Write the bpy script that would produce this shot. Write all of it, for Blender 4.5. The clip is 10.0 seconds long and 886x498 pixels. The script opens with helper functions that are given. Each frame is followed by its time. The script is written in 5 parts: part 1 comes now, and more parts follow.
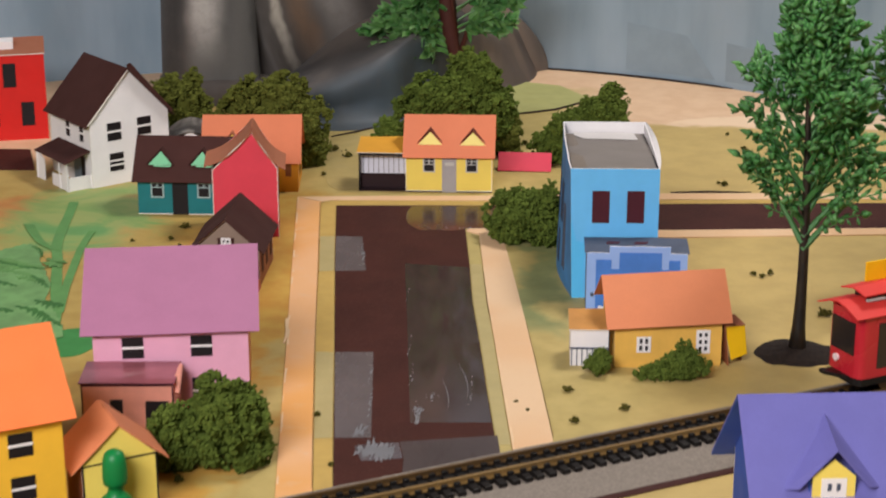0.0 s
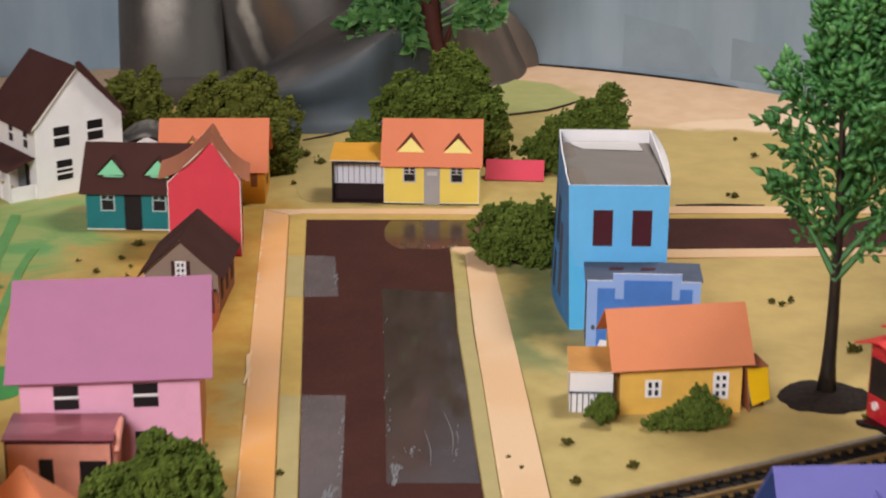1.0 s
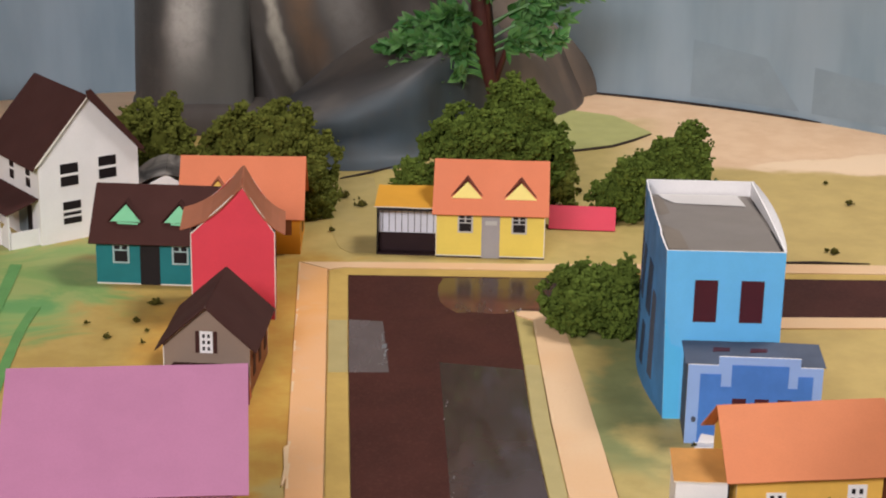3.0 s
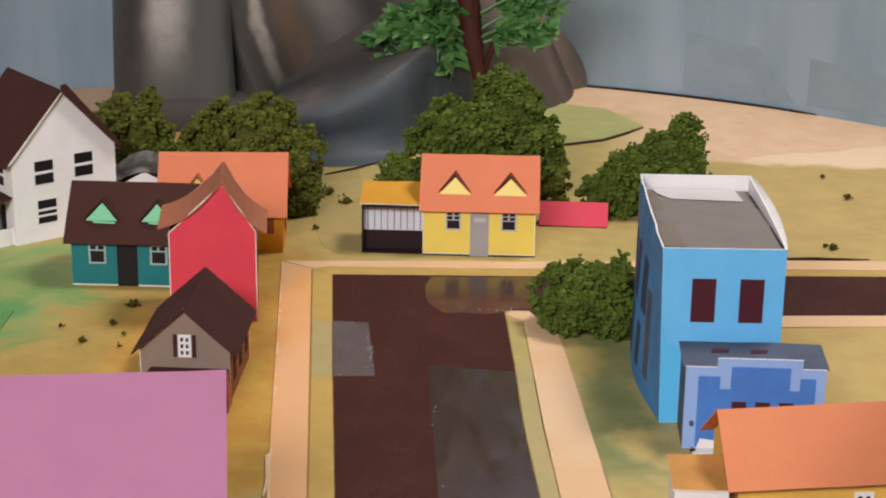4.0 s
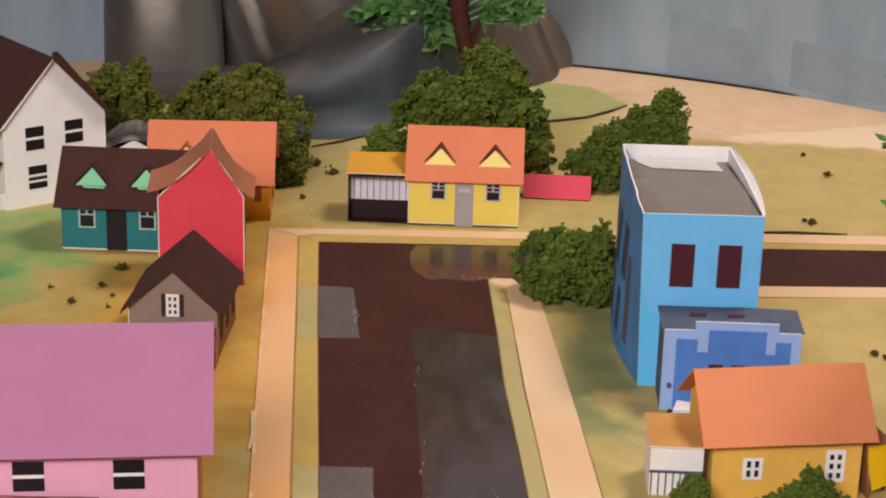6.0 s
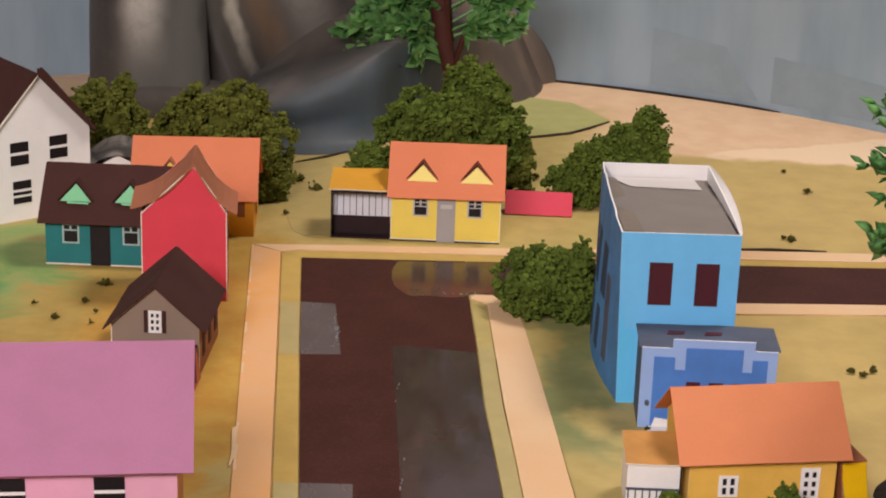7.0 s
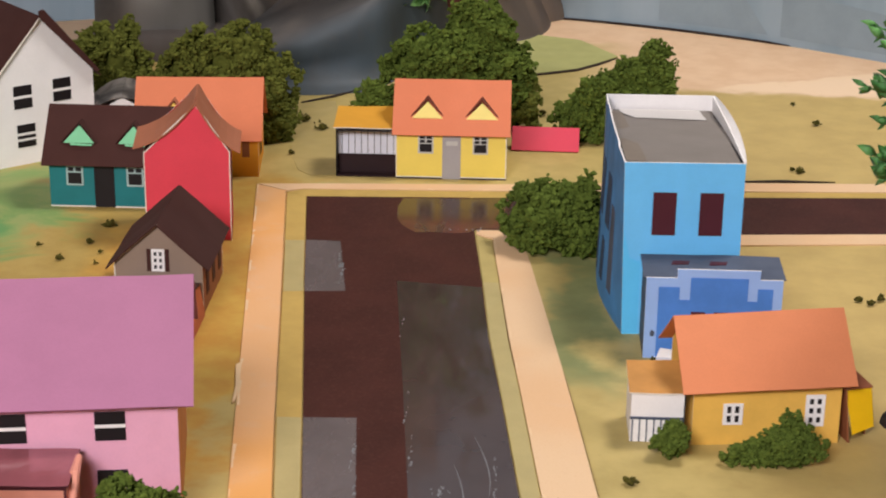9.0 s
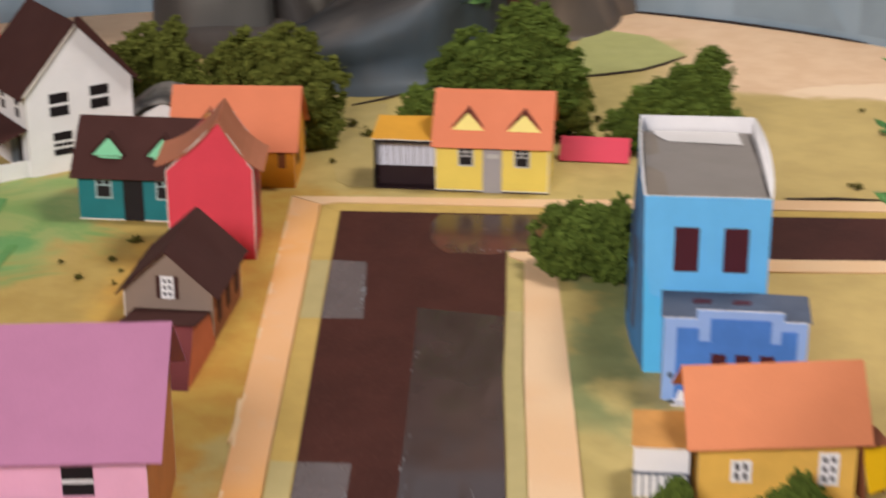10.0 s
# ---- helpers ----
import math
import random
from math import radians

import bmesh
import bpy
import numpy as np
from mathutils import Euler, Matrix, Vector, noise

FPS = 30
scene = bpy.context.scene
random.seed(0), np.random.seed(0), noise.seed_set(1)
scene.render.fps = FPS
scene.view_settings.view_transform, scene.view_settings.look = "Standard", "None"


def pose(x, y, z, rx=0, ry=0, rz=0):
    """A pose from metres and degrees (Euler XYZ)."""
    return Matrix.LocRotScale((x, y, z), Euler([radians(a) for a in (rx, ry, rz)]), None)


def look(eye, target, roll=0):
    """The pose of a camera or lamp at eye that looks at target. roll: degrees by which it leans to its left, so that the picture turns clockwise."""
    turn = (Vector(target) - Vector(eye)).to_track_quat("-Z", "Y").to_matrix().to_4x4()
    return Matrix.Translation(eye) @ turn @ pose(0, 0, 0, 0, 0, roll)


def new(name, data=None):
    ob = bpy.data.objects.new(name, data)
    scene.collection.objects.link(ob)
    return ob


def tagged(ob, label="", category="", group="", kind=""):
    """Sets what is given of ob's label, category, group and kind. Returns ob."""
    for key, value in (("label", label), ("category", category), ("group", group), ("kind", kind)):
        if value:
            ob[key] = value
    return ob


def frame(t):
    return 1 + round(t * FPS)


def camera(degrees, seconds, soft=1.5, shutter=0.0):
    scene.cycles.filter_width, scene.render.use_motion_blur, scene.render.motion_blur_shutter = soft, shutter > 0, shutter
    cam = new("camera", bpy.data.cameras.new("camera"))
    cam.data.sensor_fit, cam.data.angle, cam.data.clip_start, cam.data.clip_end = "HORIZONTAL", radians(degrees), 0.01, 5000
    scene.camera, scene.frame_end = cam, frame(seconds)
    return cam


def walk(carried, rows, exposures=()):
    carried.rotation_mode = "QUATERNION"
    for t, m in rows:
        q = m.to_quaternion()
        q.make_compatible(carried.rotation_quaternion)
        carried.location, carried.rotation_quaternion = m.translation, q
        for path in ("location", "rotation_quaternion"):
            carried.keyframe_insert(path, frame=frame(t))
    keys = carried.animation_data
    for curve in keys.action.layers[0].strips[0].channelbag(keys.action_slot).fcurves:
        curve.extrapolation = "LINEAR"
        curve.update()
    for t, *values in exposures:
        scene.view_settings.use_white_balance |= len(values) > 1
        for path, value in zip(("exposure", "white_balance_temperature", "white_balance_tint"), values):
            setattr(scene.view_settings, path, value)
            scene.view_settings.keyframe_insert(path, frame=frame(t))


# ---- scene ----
cam = camera(27.0, 10.0, soft=2.0, shutter=0.8)
PATH = [
    (0, (0.103, -1.538, 0.459), (0.016, 0.358, -0.171), -0.0),
    (0.5, (0.102, -1.476, 0.454), (0.022, 0.42, -0.179), 0.2),
    (1, (0.096, -1.387, 0.437), (0.029, 0.504, -0.209), 0.3),
    (1.5, (0.087, -1.318, 0.431), (0.03, 0.573, -0.217), 0.5),
    (2, (0.075, -1.27, 0.416), (0.011, 0.624, -0.224), 0.9),
    (2.5, (0.063, -1.233, 0.414), (-0.012, 0.661, -0.225), 1.0),
    (2.7, (0.058, -1.222, 0.414), (-0.019, 0.672, -0.223), 1.0),
    (3.8, (0.05, -1.176, 0.403), (-0.013, 0.717, -0.24), 0.9),
    (4, (0.052, -1.17, 0.402), (-0.01, 0.722, -0.241), 0.8),
    (4.5, (0.055, -1.166, 0.398), (0.004, 0.727, -0.244), 0.9),
    (5, (0.058, -1.168, 0.402), (0.009, 0.726, -0.24), 0.7),
    (5.5, (0.061, -1.171, 0.397), (0.01, 0.721, -0.25), 1.0),
    (5.7, (0.053, -1.182, 0.391), (-0.001, 0.709, -0.26), 1.4),
    (6.8, (0.058, -1.199, 0.4), (0.023, 0.695, -0.241), 1.9),
    (7, (0.058, -1.199, 0.4), (0.024, 0.696, -0.24), 1.9),
    (7.5, (0.068, -1.195, 0.401), (0.027, 0.697, -0.244), 1.5),
    (8, (0.065, -1.196, 0.388), (0.022, 0.69, -0.279), 1.4),
    (8.5, (0.064, -1.2, 0.388), (0.016, 0.679, -0.296), 1.2),
    (9, (0.068, -1.197, 0.39), (0.013, 0.679, -0.301), 0.8),
    (9.5, (0.097, -1.2, 0.395), (0.021, 0.673, -0.301), 1.0),
    (10, (0.129, -1.144, 0.417), (-0.071, 0.703, -0.323), -0.1),
]
walk(cam, [(t, look(eye, target, roll)) for t, eye, target, roll in PATH], [(0, -0.15, 6500, 10), (3, -0.11, 6500, 10), (4.5, -0.15, 6600, 11), (5.5, -0.16, 6850, 13), (7, -0.21, 7000, 15), (8, -0.12, 6850, 13), (9.5, -0.08, 6550, 10), (10, -0.08, 6550, 10)])

# ---------------------------------------------------------------- light
world = bpy.data.worlds.new("room_air")
world.use_nodes = True
world.node_tree.nodes["Background"].inputs[0].default_value = (0.55, 0.6, 0.68, 1)
world.node_tree.nodes["Background"].inputs[1].default_value = 0.07
scene.world = world


def area_lamp(name, eye, target, sx, sy, watts, colour):
    data = bpy.data.lights.new(name, "AREA")
    data.shape, data.size, data.size_y, data.energy, data.color = "RECTANGLE", sx, sy, watts, colour
    ob = new(name, data)
    ob.matrix_world = look(eye, target)
    return ob


# a ceiling lamp over the far right of the table and a broad window behind the viewer
area_lamp("ceiling_panel_light", (0.62, 0.05, 1.45), (0.2, -0.15, 0), 0.4, 0.4, 20.0, (1.0, 0.93, 0.90))
area_lamp("window_light", (-0.45, -2.1, 1.2), (0.08, -0.1, 0.0), 0.9, 0.55, 47.0, (1.0, 0.95, 0.97))


# ---------------------------------------------------------------- materials
def lin(h):
    def f(c):
        c /= 255
        return c / 12.92 if c <= 0.04045 else ((c + 0.055) / 1.055) ** 2.4
    return tuple(f(int(h[i:i + 2], 16)) for i in (1, 3, 5)) + (1,)


def shade(c, k):
    return tuple(min(1, v * k) for v in c[:3]) + (1,)


class Mat:
    """A node material with short helpers."""

    def __init__(self, name, rough=0.7, spec=0.35):
        self.m = bpy.data.materials.new(name)
        self.m.use_nodes = True
        self.t = self.m.node_tree
        self.b = self.t.nodes["Principled BSDF"]
        self.b.inputs["Roughness"].default_value = rough
        self.b.inputs["Specular IOR Level"].default_value = spec
        co = self.t.nodes.new("ShaderNodeTexCoord")
        self.obj = co.outputs["Object"]

    def link(self, a, b):
        self.t.links.new(a, b)

    def put(self, sock, v):
        if hasattr(v, "is_output"):
            self.link(v, sock)
        else:
            sock.default_value = v

    def stretch(self, s):
        n = self.t.nodes.new("ShaderNodeMapping")
        n.inputs["Scale"].default_value = s
        self.link(self.obj, n.inputs["Vector"])
        return n.outputs[0]

    def noise(self, scale, detail=3.0, rough=0.55, vec=None, dist=0.0):
        n = self.t.nodes.new("ShaderNodeTexNoise")
        n.inputs["Scale"].default_value = scale
        n.inputs["Detail"].default_value = detail
        n.inputs["Roughness"].default_value = rough
        n.inputs["Distortion"].default_value = dist
        self.link(vec or self.obj, n.inputs["Vector"])
        return n.outputs["Fac"]

    def ramp(self, v, lo, hi, a=0.0, b=1.0):
        n = self.t.nodes.new("ShaderNodeMapRange")
        n.interpolation_type = "SMOOTHSTEP"
        self.put(n.inputs["Value"], v)
        n.inputs["From Min"].default_value, n.inputs["From Max"].default_value = lo, hi
        n.inputs["To Min"].default_value, n.inputs["To Max"].default_value = a, b
        return n.outputs["Result"]

    def math(self, op, a, b=0.0):
        n = self.t.nodes.new("ShaderNodeMath")
        n.operation = op
        self.put(n.inputs[0], a)
        self.put(n.inputs[1], b)
        return n.outputs[0]

    def mix(self, f, a, b, blend="MIX"):
        n = self.t.nodes.new("ShaderNodeMix")
        n.data_type, n.blend_type = "RGBA", blend
        self.put(n.inputs[0], f)
        self.put(n.inputs[6], a)
        self.put(n.inputs[7], b)
        return n.outputs[2]

    def xyz(self):
        n = self.t.nodes.new("ShaderNodeSeparateXYZ")
        self.link(self.obj, n.inputs[0])
        return n.outputs

    def rand(self):
        return self.t.nodes.new("ShaderNodeObjectInfo").outputs["Random"]

    def island(self):
        return self.t.nodes.new("ShaderNodeNewGeometry").outputs["Random Per Island"]

    def colour(self, c):
        self.put(self.b.inputs["Base Color"], c)
        return self

    def bump(self, h, strength=0.3, dist=0.0004):
        n = self.t.nodes.new("ShaderNodeBump")
        n.inputs["Strength"].default_value, n.inputs["Distance"].default_value = strength, dist
        self.link(h, n.inputs["Height"])
        self.link(n.outputs[0], self.b.inputs["Normal"])
        return self


def paper(name, h, var=0.10, rough=0.72, spec=0.3, grain=0.25):
    """Printed or coloured card: cloudy tone, fine fibre, small relief."""
    m = Mat(name, rough, spec)
    c = lin(h)
    big = m.noise(45, 3, 0.6)
    fine = m.noise(900, 4, 0.65)
    tone = m.mix(m.ramp(big, 0.3, 0.7), shade(c, 1 - 0.55 * var), shade(c, 1 + 0.55 * var))
    tone = m.mix(m.ramp(fine, 0.35, 0.75, 0, 0.16), tone, shade(c, 0.72))
    m.colour(tone).bump(m.noise(1600, 3, 0.6), grain, 0.0002)
    wav = m.noise(28, 2, 0.5)
    m.put(m.b.inputs["Roughness"], m.ramp(wav, 0.3, 0.7, rough - 0.08, rough + 0.08))
    return m.m


M_white = paper("white_card", "#ebe8e7", 0.05)
M_core = paper("card_edge", "#e9e2d6", 0.06)
M_yellow = paper("yellow_card", "#efd768", 0.05)
M_yellow2 = paper("amber_card", "#e4b455", 0.12)
M_mustard = paper("mustard_card", "#e0982c", 0.12)
M_golden = paper("golden_yellow_card", "#f4c314", 0.06)
M_coral = paper("coral_card", "#d37a56", 0.05)
M_coral2 = paper("orange_coral_card", "#d38259", 0.05)
# Dormer yellow, with the light on the tilted fronts put into it.
M_yellow_lit = paper("lit_yellow_card", "#f3de84", 0.05)
M_hood = paper("dark_rust_card", "#632e22", 0.1)
M_ink = paper("maroon_black_print", "#28161a", 0.15)
M_night = paper("dark_slate_blue_print", "#31435c", 0.2)
M_orange = paper("bright_orange_card", "#f07c40", 0.05)
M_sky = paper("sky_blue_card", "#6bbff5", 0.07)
# Mottled print, darkened so the west side's shade sits in the colour.
M_sky_shaded = paper("shaded_mottled_blue_card", "#4a86bd", 0.3)
M_slate = paper("slate_print", "#4d5566", 0.22)
M_royal = paper("royal_blue_print", "#4a7fce", 0.16)
M_pale = paper("pale_blue_print", "#93b4ea", 0.07)
M_maroon = paper("maroon_print", "#4a1c26", 0.12)
M_black = paper("black_print", "#1b1619", 0.2, 0.6)
M_grey = paper("grey_card", "#7e7771", 0.07)
M_teal = paper("teal_card", "#22767b", 0.14)
M_mint = paper("mint_card", "#7fc79a", 0.06)
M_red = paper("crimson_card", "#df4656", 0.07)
M_red2 = paper("signal_red_card", "#d3251f", 0.08)
M_brown = paper("chocolate_card", "#442925", 0.12, 0.8, 0.15)
M_rust = paper("rust_brown_card", "#a5664a", 0.08)
M_taupe = paper("taupe_card", "#8d7a6c", 0.08)
M_wood = paper("russet_card", "#8b5334", 0.2)
M_pink = paper("pink_card", "#e4a8c1", 0.06)
M_mauve = paper("mauve_card", "#a8708f", 0.06)
M_violet = paper("violet_card", "#6c6aaf", 0.06)
M_navy = paper("blue_violet_card", "#3c5aae", 0.08)
M_tanroof = paper("tan_card", "#c08a4a", 0.22)
M_fence = paper("rose_card", "#cd4458", 0.06)
M_brick = paper("brick_red_print", "#e39a86", 0.2, 0.4)
M_gloss = paper("glossy_mauve_film", "#965860", 0.2, 0.16, 0.7, 0.05)
M_doorgrey = paper("door_grey_print", "#a5a2a4", 0.06)
M_frame = paper("pale_grey_print", "#c2c2bd", 0.08)
def walk_mat(name, a, b):
    m = Mat(name, 0.72, 0.3)
    c = m.mix(m.ramp(m.noise(7, 3, 0.55), 0.38, 0.6), lin(a), lin(b))
    c = m.mix(m.ramp(m.noise(60, 4, 0.65), 0.52, 0.78, 0, 0.5), c, lin("#d9b795"))
    c = m.mix(m.ramp(m.noise(800, 3, 0.6), 0.5, 0.8, 0, 0.3), c, lin("#c89a6c"))
    m.colour(c).bump(m.noise(1400, 3, 0.6), 0.25, 0.0002)
    return m.m


M_peach = walk_mat("peach_walk_paper", "#dfbf99", "#dcb58b")
M_apricot = walk_mat("apricot_walk_paper", "#e3b180", "#e0a45f")
M_veil = paper("taped_verge_paper", "#b5a672", 0.1, 0.4, 0.45)
M_scuff_glint = paper("whitish_scuff_and_glint", "#77777a", 0.3, 0.35, 0.5)
M_lawnfilm = paper("taped_lawn_paper", "#b3a067", 0.14, 0.4, 0.4)
M_worn = paper("worn_pale_edge", "#e2c49c", 0.12)
M_straw = paper("straw_verge_paper", "#bd9f58", 0.12)
M_straw2 = paper("pale_straw_verge_paper", "#b5a468", 0.12)
M_rim = paper("dark_pencil_line", "#7d6238", 0.2)


def road_mat():
    m = Mat("dark_brown_road_paper", 0.65, 0.14)
    c = lin("#43241e")
    t = m.mix(m.ramp(m.noise(30, 4), 0.3, 0.7), shade(c, 0.86), shade(c, 1.12))
    t = m.mix(m.ramp(m.noise(620, 3, 0.6), 0.45, 0.8, 0, 0.5), t, lin("#5a3c34"))
    t = m.mix(m.ramp(m.noise(90, 4, 0.7), 0.62, 0.8, 0, 0.35), t, lin("#2c1a18"))
    m.colour(t).bump(m.noise(1500, 3), 0.2, 0.0002)
    return m.m


def film_mat(name, rough, hexc, scuff):
    """Clear glossy tape on brown paper, scuffed and creased."""
    m = Mat(name, rough, 0.5)
    c = lin(hexc)
    stretch = m.stretch((1.0, 0.35, 1.0))
    s = m.noise(70, 5, 0.65, stretch, 0.6)
    m.colour(m.mix(m.ramp(m.noise(24, 3), 0.3, 0.7), shade(c, 0.9), shade(c, 1.15)))
    m.put(m.b.inputs["Roughness"], m.ramp(s, 0.45, 0.75, rough, rough + scuff))
    m.bump(m.noise(38, 3, 0.5, stretch), 0.1, 0.0006)
    return m.m


M_road = road_mat()
M_film = film_mat("clear_tape_film", 0.06, "#453633", 0.2)
M_film2 = film_mat("milky_tape_film", 0.2, "#625857", 0.25)
M_filmf = film_mat("dull_tape_film", 0.15, "#3c2c29", 0.22)
M_filmc = film_mat("crinkled_tape_film", 0.12, "#574e50", 0.4)
M_filmb = film_mat("greyish_tape_film", 0.3, "#473b39", 0.25)


def ground_mat():
    m = Mat("painted_baseboard", 0.55, 0.35)
    x, y, z = m.xyz()
    n1 = m.noise(9, 4, 0.6)
    n2 = m.noise(40, 4, 0.6)
    n3 = m.noise(420, 3, 0.6)
    wob = m.math("MULTIPLY", m.math("SUBTRACT", n1, 0.5), 0.22)
    wob2 = m.math("MULTIPLY", m.math("SUBTRACT", n2, 0.5), 0.06)
    w = m.math("ADD", wob, wob2)
    olive = m.mix(m.ramp(n2, 0.3, 0.7), lin("#ad9a5e"), lin("#bca86a"))
    ochre = m.mix(m.ramp(n2, 0.3, 0.7), lin("#b98a3e"), lin("#c4a04e"))
    beige = m.mix(m.ramp(n2, 0.3, 0.7), lin("#d9b48f"), lin("#e2c09c"))
    sage = m.mix(m.ramp(n2, 0.3, 0.7), lin("#7d8253"), lin("#8f925f"))
    gold = m.mix(m.ramp(n2, 0.3, 0.7), lin("#b59c60"), lin("#c1a868"))
    olive = m.mix(m.ramp(m.math("ADD", x, m.math("MULTIPLY", n1, 0.1)), 0.2, 0.27), olive, gold)
    xw = m.math("ADD", x, w)
    yw = m.math("ADD", y, w)
    c = olive
    # ochre paint beside the long walk and round the small houses
    c = m.mix(m.math("MULTIPLY", m.ramp(xw, -0.075, -0.045, 1, 0), m.ramp(yw, 0.02, -0.05)), c, ochre)
    c = m.mix(m.math("MULTIPLY", m.ramp(xw, -0.15, -0.2), 0.85), c, m.mix(m.ramp(n2, 0.3, 0.7), lin("#a58d4c"), lin("#b29a58")))
    # shadow by the blue block and the inner lawn, painted in as sage
    f = m.math("MULTIPLY", m.ramp(xw, 0.085, 0.11), m.ramp(xw, 0.13, 0.17, 1, 0))
    f = m.math("MULTIPLY", f, m.ramp(yw, -0.36, -0.30))
    c = m.mix(m.math("MULTIPLY", f, m.ramp(yw, -0.02, -0.06)), c, sage)
    # beige far slope, bounded by a slanting brush edge
    slope = m.math("ADD", m.math("ADD", y, m.math("MULTIPLY", x, 0.05)), m.math("MULTIPLY", w, 0.25))
    c = m.mix(m.math("MULTIPLY", m.ramp(slope, 0.245, 0.262), m.ramp(x, 0.12, 0.2)), c, beige)
    c = m.mix(m.ramp(slope, 0.40, 0.42), c, beige)
    c = m.mix(m.math("MULTIPLY", m.ramp(x, -0.2, -0.3), m.ramp(y, 0.05, 0.12)), c, beige)
    wedge = m.math("MULTIPLY", m.ramp(x, 0.235, 0.255), m.ramp(m.math("SUBTRACT", slope, m.math("MULTIPLY", m.math("SUBTRACT", x, 0.25), 0.5)), 0.268, 0.262))
    c = m.mix(m.math("MULTIPLY", wedge, m.ramp(slope, 0.245, 0.262)), c, lin("#e8cba9"))
    # green brush paint on the far lawn
    brush = m.noise(13, 4, 0.6, m.stretch((0.8, 1.25, 1)), 1.6)

    def blot(cx, cy, rx, ry, ragged):
        ax = m.math("DIVIDE", m.math("SUBTRACT", x, cx), rx)
        ay = m.math("DIVIDE", m.math("SUBTRACT", y, cy), ry)
        d = m.math("SQRT", m.math("ADD", m.math("MULTIPLY", ax, ax), m.math("MULTIPLY", ay, ay)))
        return m.math("ADD", d, m.math("MULTIPLY", m.math("SUBTRACT", brush, 0.5), ragged))

    rust = m.mix(m.ramp(n2, 0.3, 0.7), lin("#b06a38"), lin("#b98048"))
    c = m.mix(m.ramp(blot(-0.327, -0.062, 0.034, 0.04, 1.2), 0.6, 1.1, 0.75, 0), c, rust)
    green = m.mix(m.ramp(brush, 0.38, 0.62), lin("#6d9a55"), lin("#8fa462"))
    c = m.mix(m.ramp(blot(-0.262, -0.085, 0.072, 0.10, 1.5), 0.7, 1.1, 0.85, 0), c, green)
    c = m.mix(m.ramp(blot(-0.275, -0.145, 0.07, 0.05, 1.4), 0.5, 1.15, 0.65, 0), c, m.mix(m.ramp(brush, 0.35, 0.65), lin("#549558"), lin("#7fa560")))
    # speckle, smudges
    c = m.mix(m.ramp(n3, 0.6, 0.8, 0, 0.25), c, lin("#8d7440"))
    c = m.mix(m.ramp(m.noise(24, 5, 0.7), 0.62, 0.8, 0, 0.3), c, lin("#a38347"))
    m.colour(c).bump(n3, 0.25, 0.0004)
    return m.m


def backdrop_mat():
    m = Mat("blue_grey_backdrop", 0.75, 0.2)
    st = m.noise(8, 4, 0.55, m.stretch((2.2, 2.2, 0.5)))
    cl = m.noise(3.5, 4, 0.6)
    c = m.mix(m.ramp(st, 0.3, 0.7), lin("#8398a6"), lin("#96a9b7"))
    c = m.mix(m.ramp(cl, 0.4, 0.7, 0, 0.5), c, lin("#9aa3a9"))
    m.colour(c).bump(m.noise(300, 3), 0.15, 0.0004)
    return m.m


def rock_mat(name, lo, hi, tint, rough=0.4, light_and_tint_bands=()):
    m = Mat(name, rough, 0.5)
    v = m.stretch((1, 1, 0.22))
    a = m.noise(11, 3, 0.5, v, 0.5)
    b = m.noise(30, 4, 0.6, v)
    c = m.mix(m.ramp(a, 0.34, 0.64), lin(lo), lin(hi))
    c = m.mix(m.ramp(b, 0.5, 0.8, 0, 0.45), c, lin(tint))
    if light_and_tint_bands:
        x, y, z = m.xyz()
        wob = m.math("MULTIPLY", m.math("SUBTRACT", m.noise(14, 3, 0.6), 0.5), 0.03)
        # Bands put fold highlights and shade into the colour; brown ones are paint.
        for x0, slope, wide, tone, amount, foot in light_and_tint_bands:
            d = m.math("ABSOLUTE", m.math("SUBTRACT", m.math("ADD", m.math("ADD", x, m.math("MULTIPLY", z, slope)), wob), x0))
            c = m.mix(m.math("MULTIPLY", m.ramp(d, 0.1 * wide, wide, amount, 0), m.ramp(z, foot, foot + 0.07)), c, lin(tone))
    dab = m.noise(55, 5, 0.65, None, 0.6)
    c = m.mix(m.ramp(dab, 0.45, 0.75, 0, 0.35), c, lin(tint))
    c = m.mix(m.ramp(m.noise(420, 3, 0.6), 0.5, 0.8, 0, 0.25), c, lin(hi))
    m.colour(c).bump(m.noise(120, 4, 0.6), 0.25, 0.001)
    m.put(m.b.inputs["Roughness"], m.ramp(b, 0.3, 0.7, rough + 0.12, rough + 0.3))
    return m.m


M_ground = ground_mat()
M_backdrop = backdrop_mat()
# Pillar: painted-in highlight down the middle, shade along both edges.
M_rock = rock_mat("grey_rock_fold_light", "#454442", "#605e5a", "#504e4a", 0.4, ((-0.222, 0.02, 0.025, "#b0aca5", 0.85, 0.03), (-0.262, 0.0, 0.02, "#302f2e", 0.8, -0.1), (-0.168, 0.1, 0.008, "#3b3937", 0.6, -0.1)))
M_rockb = rock_mat("brown_rock_fold_light", "#413d3a", "#5b5550", "#51483f", 0.4, ((-0.136, 0.31, 0.008, "#b3ab9d", 0.9, 0.0), (-0.157, 0.31, 0.014, "#353230", 0.6, -0.1), (-0.112, 0.31, 0.02, "#705640", 0.75, 0.0), (-0.072, 0.31, 0.034, "#7f7a74", 0.7, 0.02), (-0.015, 0.2, 0.03, "#5a5049", 0.6, -0.1), (0.085, 0.25, 0.055, "#806c5c", 0.85, -0.1)))


